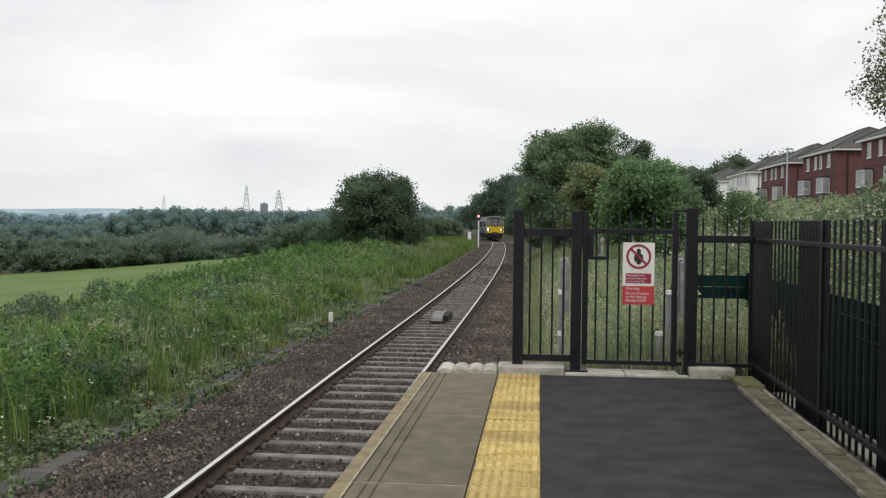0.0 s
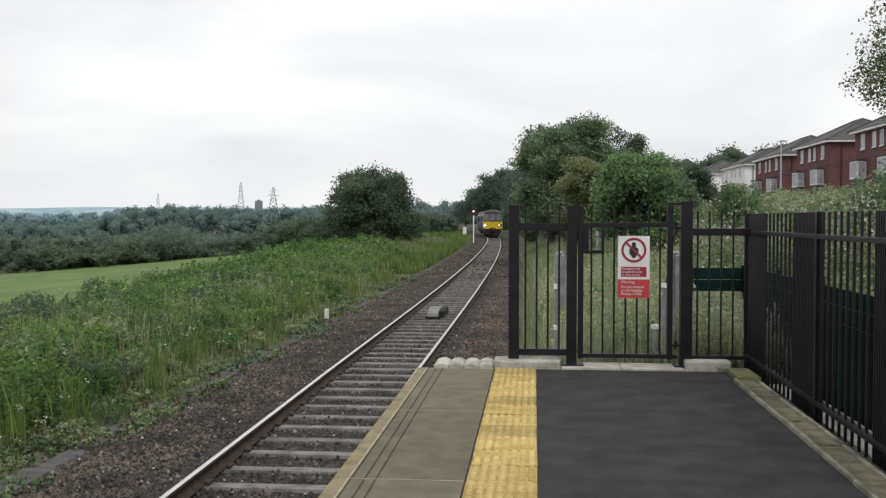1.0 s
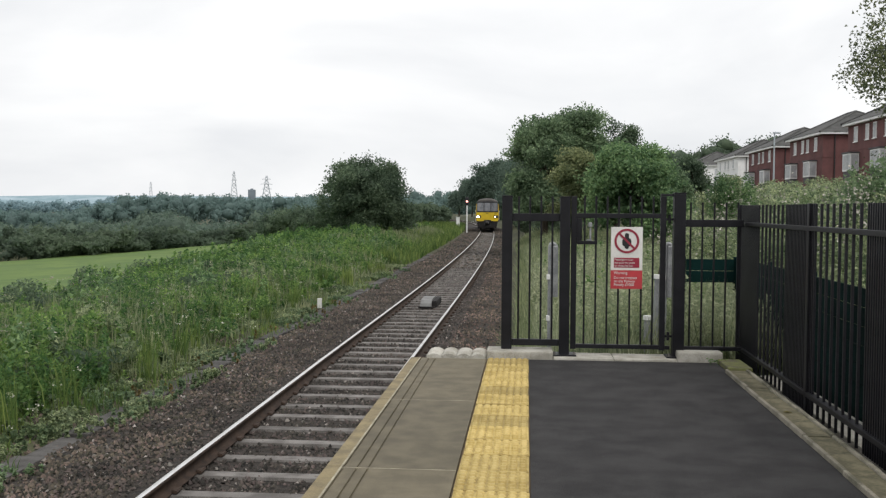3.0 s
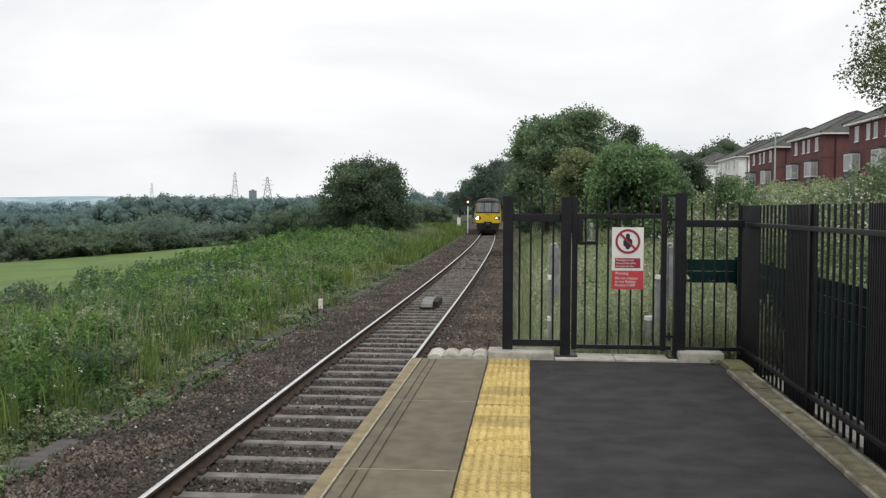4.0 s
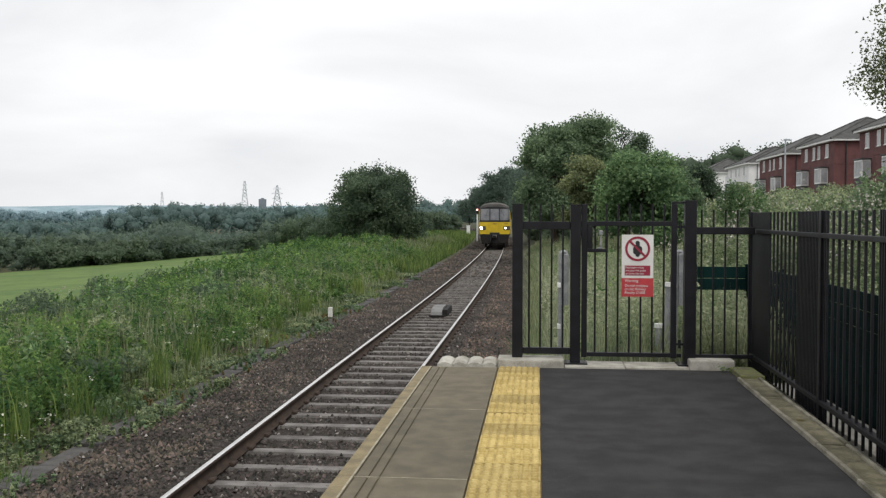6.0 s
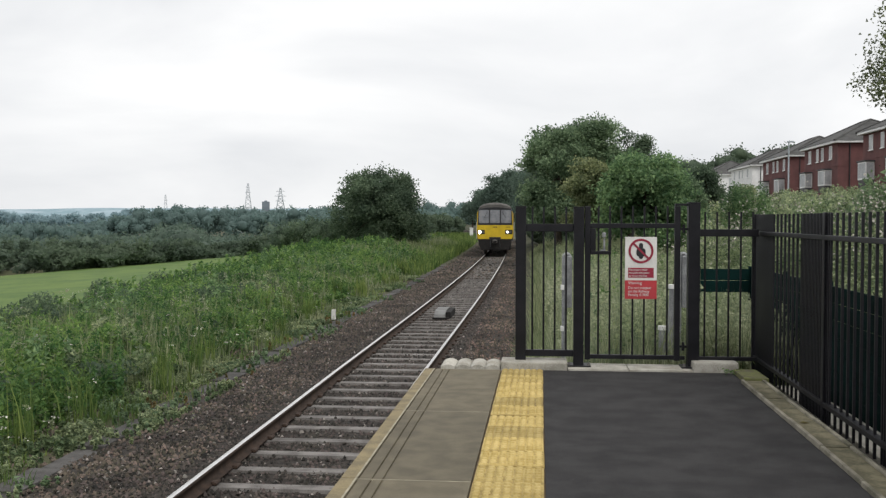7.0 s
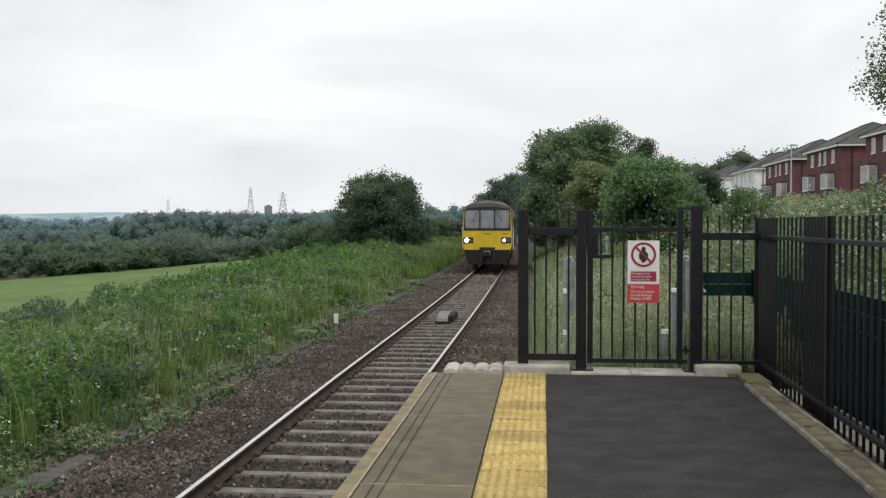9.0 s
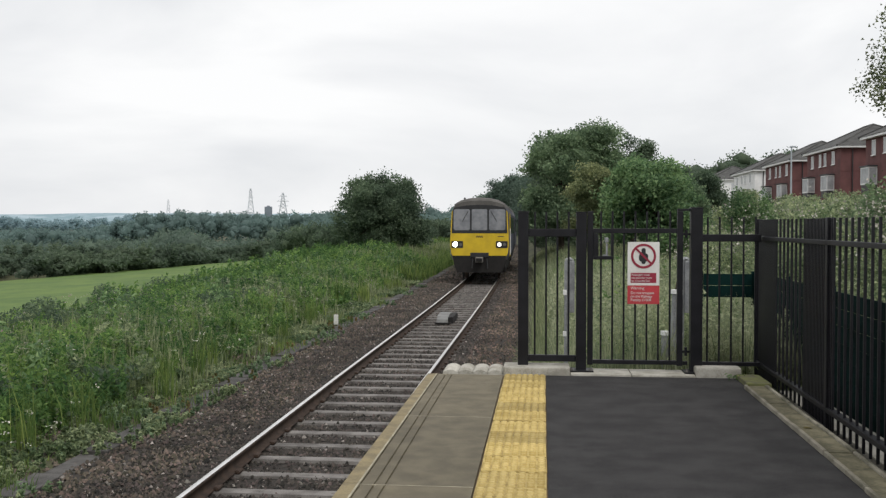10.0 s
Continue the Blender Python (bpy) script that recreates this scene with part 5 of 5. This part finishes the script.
wx, wy = 1600 * math.sin(radians(-24.9)), 1600 * math.cos(radians(-24.9))
wh = thing("warehouse", pose(wx, wy, -14, 0, 0, 25), "long pale warehouse far down the valley", "building")
part("wall", boxed(-24, 24, -10, 10, 0, 15.5, 0.2), M_RENDER, wh)
part("roof", slab(bmesh.new(), [(-24.5, 15.55), (24.5, 15.55), (0, 18.5)], -10.5, 10.5), M_UPVC, wh)

sg = thing("signal_post", pose(-6.88, 110, -1.3), "railway colour-light signal on a white post, lit", "signal")
part("post", tubed((0, 0, 0), (0, 0, 3.3), 0.07, sides=12), M_UPVC, sg)
sh = part("signal_head", boxed(-0.2, 0.2, -0.12, 0.12, 3.3, 4.25, 0.05), M_TRAINBLACK, sg, "black signal head")
part("lamp", tubed((0, -0.17, 3.76), (0, -0.12, 3.76), 0.12, sides=16), M_SIGNALRED, sh, "lit signal lamp")
part("hood", boxed(-0.15, 0.15, -0.3, -0.12, 3.91, 3.93), M_TRAINBLACK, sh)
cb = thing("lineside_cabinet", pose(-9.35, 130, -1.2), "pale grey lineside equipment cabinet", "cabinet")
part("body", boxed(-0.22, 0.22, -0.3, 0.3, 0, 1.65, 0.03), M_UPVC, cb)
part("roof", boxed(-0.26, 0.26, -0.35, 0.35, 1.65, 1.70, 0.015), M_UPVC, cb)
part("door", boxed(-0.19, 0.19, -0.32, -0.3, 0.1, 1.55, 0.008), M_UPVC, cb)


# ---- houses ----
def window(parent, side, a, z, w, hh, panes=2):
    """A window on the wall facing the line ('w') or the camera ('s')."""
    def bx(u0, u1, d0, d1, z0, z1, bev=0.01):
        return boxed(d0, d1, u0, u1, z0, z1, bev) if side == "w" else boxed(u0, u1, d0, d1, z0, z1, bev)
    win = part("window", bx(a - w / 2, a + w / 2, -0.05, 0.03, z, z + hh, 0.015), M_UPVC, parent, "white-framed window")
    pw = (w - 0.14 - 0.06 * (panes - 1)) / panes
    for k in range(panes):
        u = a - w / 2 + 0.07 + k * (pw + 0.06)
        part("pane", bx(u, u + pw, -0.062, -0.045, z + 0.07, z + hh - 0.07, 0), M_GLASS if k % 2 else M_CURTAIN, win)
    part("sill", bx(a - w / 2 - 0.06, a + w / 2 + 0.06, -0.12, 0.03, z - 0.07, z - 0.003), M_UPVC, win)
    return win


def house(x, y, z0, eave, W_, wall, label):
    """Three-storey hipped house: its long front faces the line, its end faces down the line."""
    D_ = 9.0
    t = thing("house", pose(x, y, z0), label, "house", group="row of houses")
    H_ = eave - z0
    part("wall", boxed(0, D_, 0, W_, -1.5, H_), wall, t, "red brick wall" if wall is M_BRICK else "white rendered wall")
    part("fascia", boxed(-0.42, D_ + 0.42, -0.42, W_ + 0.42, H_ - 0.02, H_ + 0.20, 0.02), M_UPVC, t, "white fascia and soffit")
    bm = bmesh.new()
    o, r = 0.5, 2.45
    pts = [(-o, -o, 0), (D_ + o, -o, 0), (D_ + o, W_ + o, 0), (-o, W_ + o, 0), (D_ / 2, D_ / 2, r), (D_ / 2, W_ - D_ / 2, r)]
    vs = [bm.verts.new((a, b, c + H_ + 0.203)) for a, b, c in pts]
    for f in ((0, 1, 4), (1, 2, 5, 4), (2, 3, 5), (3, 0, 4, 5), (3, 2, 1, 0)):
        bm.faces.new([vs[i] for i in f])
    roof = part("roof", bm, M_TILE, t, "dark grey tiled hipped roof")
    bm = bmesh.new()
    for i, j in ((0, 4), (1, 4), (2, 5), (3, 5), (4, 5)):
        tube(bm, vs_co(pts[i], H_), vs_co(pts[j], H_), 0.11, sides=6)
    part("ridge_tiles", bm, M_TILE, roof)
    for u, w in ((0.195, 0.95), (0.43, 0.8), (0.58, 0.8), (0.82, 0.95)):
        window(t, "w", u * W_, H_ - 1.50, w, 1.32, 1)
    for u in (0.25 * W_, 0.83 * W_):
        b = part("bay", boxed(-0.75, 0.0, u - 1.05, u + 1.05, H_ - 4.1, H_ - 2.55, 0.02), M_UPVC, t, "white bay window")
        for k in range(3):
            part("pane", boxed(-0.765, -0.745, u - 0.97 + 0.66 * k, u - 0.36 + 0.66 * k, H_ - 3.95, H_ - 2.68), M_CURTAIN, b)
        for s in (-1, 1):
            part("pane", boxed(-0.66, -0.1, u + s * 1.055 - 0.008, u + s * 1.055 + 0.008, H_ - 3.95, H_ - 2.68), M_CURTAIN, b)
        part("bay_roof", boxed(-0.85, 0.02, u - 1.15, u + 1.15, H_ - 2.545, H_ - 2.42, 0.02), M_LEAD, b)
        part("bay_apron", boxed(-0.70, 0.0, u - 1.0, u + 1.0, H_ - 4.8, H_ - 4.105, 0.02), M_LEAD, b)
    part("string_course", boxed(-0.03, D_ + 0.03, -0.03, W_ + 0.03, H_ - 2.25, H_ - 2.13), wall, t)
    part("downpipe", tubed((1.1, -0.08, -1), (1.1, -0.08, H_ - 0.03), 0.055, sides=8), M_INK, t, "black downpipe")
    for u in (3.6, 6.6):
        window(t, "s", u, H_ - 1.75, 0.8, 1.3, 1)
        window(t, "s", u, H_ - 4.4, 0.9, 1.4, 1)
    return t


def vs_co(p, H_):
    return (p[0], p[1], p[2] + H_ + 0.21)


RED = "three-storey red brick house with white bays and grey hipped roof"
house(28.7, 77.5, 1.9, 9.18, 11.8, M_BRICK, RED)
house(28.7, 96.6, 2.0, 9.08, 11.8, M_BRICK, RED)
house(28.7, 114.6, 2.1, 8.92, 13.4, M_BRICK, RED)
house(28.7, 134.4, 2.2, 8.92, 14.4, M_RENDER, "three-storey white rendered house with grey hipped roof")
house(28.7, 168.0, 2.2, 9.2, 13.4, M_RENDER, "three-storey white rendered house with grey hipped roof")

lamp = thing("street_lamp", pose(23.67, 95, 0.6), "tall pale grey street lamp column before the houses", "street lamp")
part("column", tubed((0, 0, 0), (0, 0, 8.5), 0.10, 0.065, sides=10), M_PYLON, lamp)
part("lantern", boxed(-0.15, 0.45, -0.12, 0.12, 8.4, 8.55, 0.04), M_PYLON, lamp)


# ---- grass and weeds ----
def blades(name, mat, x, y, hgt, width, label, seed, lean=0.35):
    """Grass: each blade a narrow bent strip."""
    rng = np.random.default_rng(seed)
    n = len(x)
    z = ground_height(x, y) - 0.03
    a = rng.uniform(0, 6.28, n)
    l = rng.normal(0, lean, n) * hgt
    b = rng.uniform(0, 6.28, n)
    dx, dy = np.cos(a) * width / 2, np.sin(a) * width / 2
    out = np.empty((n, 5, 3))
    for k, (f, w) in enumerate(((0, 1.0), (0.55, 0.8), (1.0, 0.12))):
        ox, oy = np.cos(b) * l * f * f, np.sin(b) * l * f * f
        out[:, 2 * k] = np.stack([x + ox - dx * w, y + oy - dy * w, z + hgt * f], -1)
        if k < 2:
            out[:, 2 * k + 1] = np.stack([x + ox + dx * w, y + oy + dy * w, z + hgt * f], -1)
    i = 5 * np.arange(n)[:, None]
    f = np.concatenate([i + np.array([[0, 1, 3]]), i + np.array([[0, 3, 2]]), i + np.array([[2, 3, 4]])])
    return tagged(from_arrays(name, out.reshape(-1, 3), f, mat), label, "grass", kind="stuff")


def patchy(x, y, s, seed):
    return np.sin(x * s + seed) * np.cos(y * s * 0.8 - seed) + 0.6 * np.sin(x * s * 2.3 + y * s * 1.7 + seed * 2)


def scatter(n, y0, y1, d0, d1, seed, power=1.6):
    rng = np.random.default_rng(seed)
    y = y0 + (y1 - y0) * rng.random(n) ** power
    d = rng.uniform(d0, d1, n)
    x = -2.725 - 0.000215 * np.maximum(0, y - 18) ** 2 - 0.0005 * np.maximum(0, y - 120) ** 2 + d
    keep = dense(x, y) | (rng.random(n) < 0.15)
    return x[keep], y[keep], d[keep], rng


# verge on the field side
x, y, d, rng = scatter(30000, 8, 95, -11.5, -3.0, 41)
h_ = (0.18 + 0.45 * smooth(-3.0, -6.0, d)) * rng.uniform(0.5, 1.15, len(x)) * (0.9 + 0.2 * patchy(x, y, 0.7, 1))
blades("verge_grass", M_GRASS, x, y, np.maximum(h_, 0.1), 0.017 + 0.0008 * y, "tall green verge grass beside the track", 42)
x, y, d, rng = scatter(17000, 45, 150, -9.5, -2.9, 40, 1.0)
blades("far_verge_grass", M_GRASS, x, y, rng.uniform(0.35, 0.95, len(x)), 0.07, "green verge grass further up the line", 39)
x, y, d, rng = scatter(9000, 15, 90, -10.8, -4.0, 43)
k = patchy(x, y, 0.45, 3) > 0.2
x, y, d = x[k], y[k], d[k]
blades("seeding_grass", M_DRYGRASS, x, y, rng.uniform(0.45, 0.95, len(x)), 0.012 + 0.0006 * y, "pale seeding grass stems on the verge", 44, 0.2)


x, y, d, rng = scatter(15000, 15, 100, -8.0, -3.1, 141, 1.2)
k = patchy(x, y, 0.35, 5) > -0.7
x, y, d = x[k], y[k], d[k]
blades("olive_grass", M_DRYGRASS, x, y, rng.uniform(0.5, 1.1, len(x)) * (0.3 + 0.7 * smooth(-3.0, -5.2, d)), 0.013 + 0.0007 * y, "tall olive seeding grass along the track side of the verge", 142, 0.18)


def weeds(name, mat, n, y0, y1, d0, d1, leaf, hgt, per, label, seed, thresh=-0.2, s=0.5, power=1.5, slim=0.34, flat=0.3):
    """Leafy upright weeds: leaves up and down each stem."""
    x, y, d, rng = scatter(n, y0, y1, d0, d1, seed, power)
    k = patchy(x, y, s, seed) > thresh
    x, y, d = x[k], y[k], d[k]
    n = len(x)
    z = ground_height(x, y)
    hh = hgt * rng.uniform(0.45, 1.15, n) * (0.85 + 0.22 * patchy(x, y, 0.9, seed + 1))
    hh = np.maximum(hh * np.where(d < 0, (0.3 + 0.7 * smooth(-2.9, -5.4, d)) * (1 - 0.4 * smooth(-7.0, -10.0, d) * (1 - smooth(20, 32, y))), 1.0), 0.12)
    t = rng.random((n, per)) ** 0.8
    r = 0.14 * hh[:, None] * (1.15 - t)
    a = rng.uniform(0, 6.28, (n, per))
    p = np.stack([x[:, None] + r * np.cos(a), y[:, None] + r * np.sin(a), z[:, None] + t * hh[:, None]], -1).reshape(-1, 3)
    grow = np.repeat(1 + 0.02 * y, per)
    v, f = leaf_tris(p, leaf * grow * rng.uniform(0.6, 1.3, len(p)), flat, slim * 1.3, rng)
    return tagged(from_arrays(name, v, f, mat), label, "weeds", kind="stuff")


weeds("verge_weeds", M_WEED, 6600, 8, 60, -11.5, -3.7, 0.085, 0.85, 30, "bright green leafy weeds on the verge", 45, -0.35)
weeds("olive_weeds", M_BRAMBLE, 5200, 8, 80, -11.5, -3.5, 0.08, 0.62, 26, "mixed olive weeds and brambles on the verge", 46, -0.1, 0.8)
weeds("crest_weeds", M_WEED, 2400, 38, 105, -12.5, -6.2, 0.11, 1.0, 26, "tall weeds along the top of the verge", 47, -0.6)
weeds("dark_bushes", M_OAK, 4300, 9, 60, -12.2, -4.2, 0.08, 0.8, 34, "dark bushy growth on the verge", 48, 0.2, 0.8)
weeds("tall_herbs", M_SYC, 1900, 8.5, 60, -10.5, -4.4, 0.095, 1.15, 36, "tall fresh green herbs standing over the verge", 50, 0.1, 0.6, 2.0)
weeds("upright_stems", M_WEED, 6000, 8.5, 62, -10.5, -3.7, 0.075, 1.2, 34, "upright willowherb stems standing over the verge", 55, -0.4, 0.7, 1.7, 0.24, 0.0)
weeds("creeping_weeds", M_ASH, 1500, 7.5, 42, -3.8, -2.1, 0.05, 0.2, 20, "low green weeds creeping over the trough lids", 73, 0.25, 1.6, 1.2, 0.6, 0.5)
weeds("low_weeds", M_BRAMBLE, 3400, 7.5, 45, -4.4, -2.78, 0.055, 0.25, 22, "low pale weeds creeping over the ballast edge", 49, -0.25, 1.1, 1.2, 0.6, 0.5)


def flowers(name, mat, n, y0, y1, d0, d1, z0, z1, size, label, seed, thresh=0.3):
    x, y, d, rng = scatter(n, y0, y1, d0, d1, seed)
    k = patchy(x, y, 0.9, seed) > thresh
    x, y = x[k], y[k]
    c = np.stack([x, y, ground_height(x, y) + rng.uniform(z0, z1, len(x))], -1)
    p = np.repeat(c, 7, 0) + rng.normal(0, size * 1.1, (7 * len(c), 3)) * np.array([1, 1, 0.35])
    v, f = leaf_quads(p, size * rng.uniform(0.6, 1.2, len(p)), 0.7, 0.9, rng)
    tagged(from_arrays(name, v, f, mat), label, "flowers", kind="stuff")


flowers("white_flowers", M_FLOWER, 900, 8, 40, -9.0, -2.8, 0.2, 0.75, 0.03, "white umbel flowers scattered in the verge", 51)
x, y, d, rng = scatter(5000, 8, 40, -3.4, -2.5, 70, 1.3)
k = patchy(x, y, 1.3, 2) > 0.2
blades("edge_grass", M_GRASS, x[k], y[k], rng.uniform(0.08, 0.3, len(x))[k], 0.012, "short grass tufts along the ballast edge", 71)
# leafy clumps standing in the verge
rc = np.random.default_rng(91)
for nm, mt, n, lab in (("verge_clumps", M_WEED, 120, "bright leafy clumps of weeds on the verge"), ("olive_clumps", M_BRAMBLE, 70, "pale olive bramble clumps on the verge"), ("dark_clumps", M_OAK, 60, "dark leafy clumps on the verge crest")):
    spots = []
    for k in range(n):
        y = 8.5 + 32 * rc.random() ** 1.5
        d = rc.uniform(-9.5, -4.2) if mt is not M_OAK else rc.uniform(-11.5, -8)
        spots.append((track_x(y) + d, y, rc.uniform(0.35, 0.75), rc.uniform(0.55, 1.0) * (1 - 0.4 * float(smooth(-7.0, -10.0, d)) * (1 - float(smooth(20, 32, y))))))
    shrub_bank(nm, mt, spots, 0.07, 1500, lab, 92 + n, "weeds", core=False)

spots = [(rc.uniform(-13.5, -8.0), rc.uniform(22, 34), rc.uniform(0.6, 1.1), rc.uniform(0.7, 1.05)) for _ in range(22)]
spots += [(rc.uniform(-9.0, -7.0), rc.uniform(13, 17), rc.uniform(0.4, 0.8), rc.uniform(0.45, 0.7)) for _ in range(8)]
shrub_bank("bramble_thicket", M_OAK, spots, 0.075, 1300, "dark tangled bramble thicket on the verge", 97, "weeds", core=False)

# tufts of tall grass
def tufts(name, mat, n, y0, y1, d0, d1, hgt, label, seed, per=38):
    x, y, d, rng = scatter(n, y0, y1, d0, d1, seed, 1.7)
    hh = np.repeat(hgt * rng.uniform(0.6, 1.2, len(x)), per)
    px, py = np.repeat(x, per) + rng.normal(0, 0.09, len(x) * per), np.repeat(y, per) + rng.normal(0, 0.09, len(x) * per)
    return blades(name, mat, px, py, hh * rng.uniform(0.55, 1.1, len(x) * per), 0.008 + 0.0006 * py, label, seed + 1, 0.22)


tufts("grass_tufts", M_GRASS, 260, 8.5, 50, -9.5, -3.3, 0.85, "tufts of tall green grass on the verge", 81)
tufts("pale_tufts", M_PALEGRASS, 40, 24, 60, -9.8, -3.6, 0.95, "tufts of pale seeding grass on the verge", 83)
x, y, d, rng = scatter(17000, 11.5, 65, 2.5, 5.2, 87, 1.4)
blades("strip_grass", M_DRYGRASS, x, y, rng.uniform(0.2, 0.75, len(x)), 0.010 + 0.0008 * y, "rough grass strip beside the ballast", 88)
rng = np.random.default_rng(89)
x, y = rng.uniform(1.95, 2.8, 1300), rng.uniform(11.0, 13.4, 1300)
blades("fence_foot_grass", M_PALEGRASS, x, y, rng.uniform(0.5, 1.2, 1300), 0.012, "tall pale grass before the green fence", 90, 0.2)
x, y = rng.uniform(-0.5, 2.0, 4200), rng.uniform(10.85, 14.0, 4200)
blades("gate_foot_grass", M_PALEGRASS, x, y, rng.uniform(0.2, 0.6, 4200), 0.011, "short pale grass at the foot of the gate", 91, 0.3)
tufts("gate_tufts", M_PALEGRASS, 160, 10.8, 30, 2.9, 7.0, 1.0, "tufts of pale grass behind the gate", 85)
flowers("grey_seed_heads", M_BLOOM, 1500, 11, 45, -11.8, -4.5, 0.55, 0.85, 0.03, "greyish seed heads over the verge", 57, 0.3)
flowers("pink_flowers", M_PINK, 160, 12, 40, -10.0, -6.0, 0.8, 1.15, 0.03, "pink willowherb flowers in the verge", 52, 0.6)

# rough grass behind the gate and fence
x, y, d, rng = scatter(23000, 11, 75, 2.7, 16, 61, 1.7)
h_ = (0.35 + 0.55 * smooth(3.0, 4.2, d)) * rng.uniform(0.5, 1.2, len(x))
blades("rough_grass", M_DRYGRASS, x, y, h_, 0.010 + 0.0008 * y, "rough green grass behind the platform fence", 62)
x, y, d, rng = scatter(16000, 11, 45, 2.8, 12, 63, 1.7)
blades("tall_seeding_grass", M_PALEGRASS, x, y, rng.uniform(0.3, 1.0, len(x)), 0.010 + 0.0006 * y, "tall pale seeding grass behind the gate", 64, 0.2)
weeds("edge_clumps", M_BRAMBLE, 700, 8.0, 22, -2.5, -1.75, 0.042, 0.32, 44, "yellow-green weed clumps growing in the shoulder stones", 144, 0.25, 1.1, 1.4, 0.6, 0.4)
weeds("grey_stems", M_PALEGRASS, 1100, 8.5, 45, -10.8, -3.6, 0.07, 1.0, 22, "pale grey-green mugwort stems standing in the verge", 143, 0.1, 0.9, 1.6, 0.3, 0.0)
weeds("fence_foot_herbs", M_PALEGRASS, 330, 11.0, 13.4, 4.5, 5.5, 0.05, 1.25, 50, "pale olive herbs before the green fence", 146, -3.0, 1.1, 1.0, 0.4, 0.1)
weeds("foot_weeds", M_BRAMBLE, 900, 7.8, 13.0, -3.4, -1.95, 0.045, 0.3, 34, "pale low weeds sprawling over the trough lids", 147, 0.1, 1.5, 1.0, 0.6, 0.4)
weeds("dock_stems", M_DOCK, 42, 13.0, 27, -3.2, -2.2, 0.04, 0.6, 34, "rusty orange dock stems along the ballast edge", 148, -0.2, 1.3, 1.2, 0.5, 0.2)
weeds("gate_herbs", M_PALEGRASS, 2600, 11.5, 24, 2.9, 8.5, 0.055, 1.15, 34, "pale olive herbs standing behind the gate", 145, -0.5, 1.1, 1.2, 0.4, 0.1)
weeds("gate_weeds", M_WEED, 1500, 11.5, 40, 3.2, 12, 0.07, 0.9, 32, "green leafy weeds behind the gate", 68, 0.0, 0.9)
weeds("dark_gate_weeds", M_ASH, 900, 11.4, 30, 3.0, 8.5, 0.07, 0.7, 28, "darker leafy weeds among the grass behind the gate", 69, -0.2, 1.4)
weeds("fence_weeds", M_BRAMBLE, 2600, 11.5, 50, 3.6, 14, 0.07, 1.0, 32, "leafy weeds behind the platform fence", 65, 0.0, 0.7)


# ---- movement ----
def motions():
    for c, passing, speed, way in LANE_CARS:
        walk(c, [(k / 10, car_pose(k / 10, passing, speed, way)) for k in range(101)])
    walk(lead_coach, [(t, coach_pose(d)) for t, d in RUN])
    walk(rear_coach, [(t, coach_pose(d + 15.5)) for t, d in RUN])
    for c in (lead_coach, rear_coach):
        for ob in c.children:
            if ob.name.startswith("wheelset"):
                y = ob.location.y
                walk(ob, [(k / FPS, pose(0, y, 0.42, math.degrees((RUN[0][1] - front_at(k / FPS)) / 0.42))) for k in range(10 * FPS + 1)])


motions()
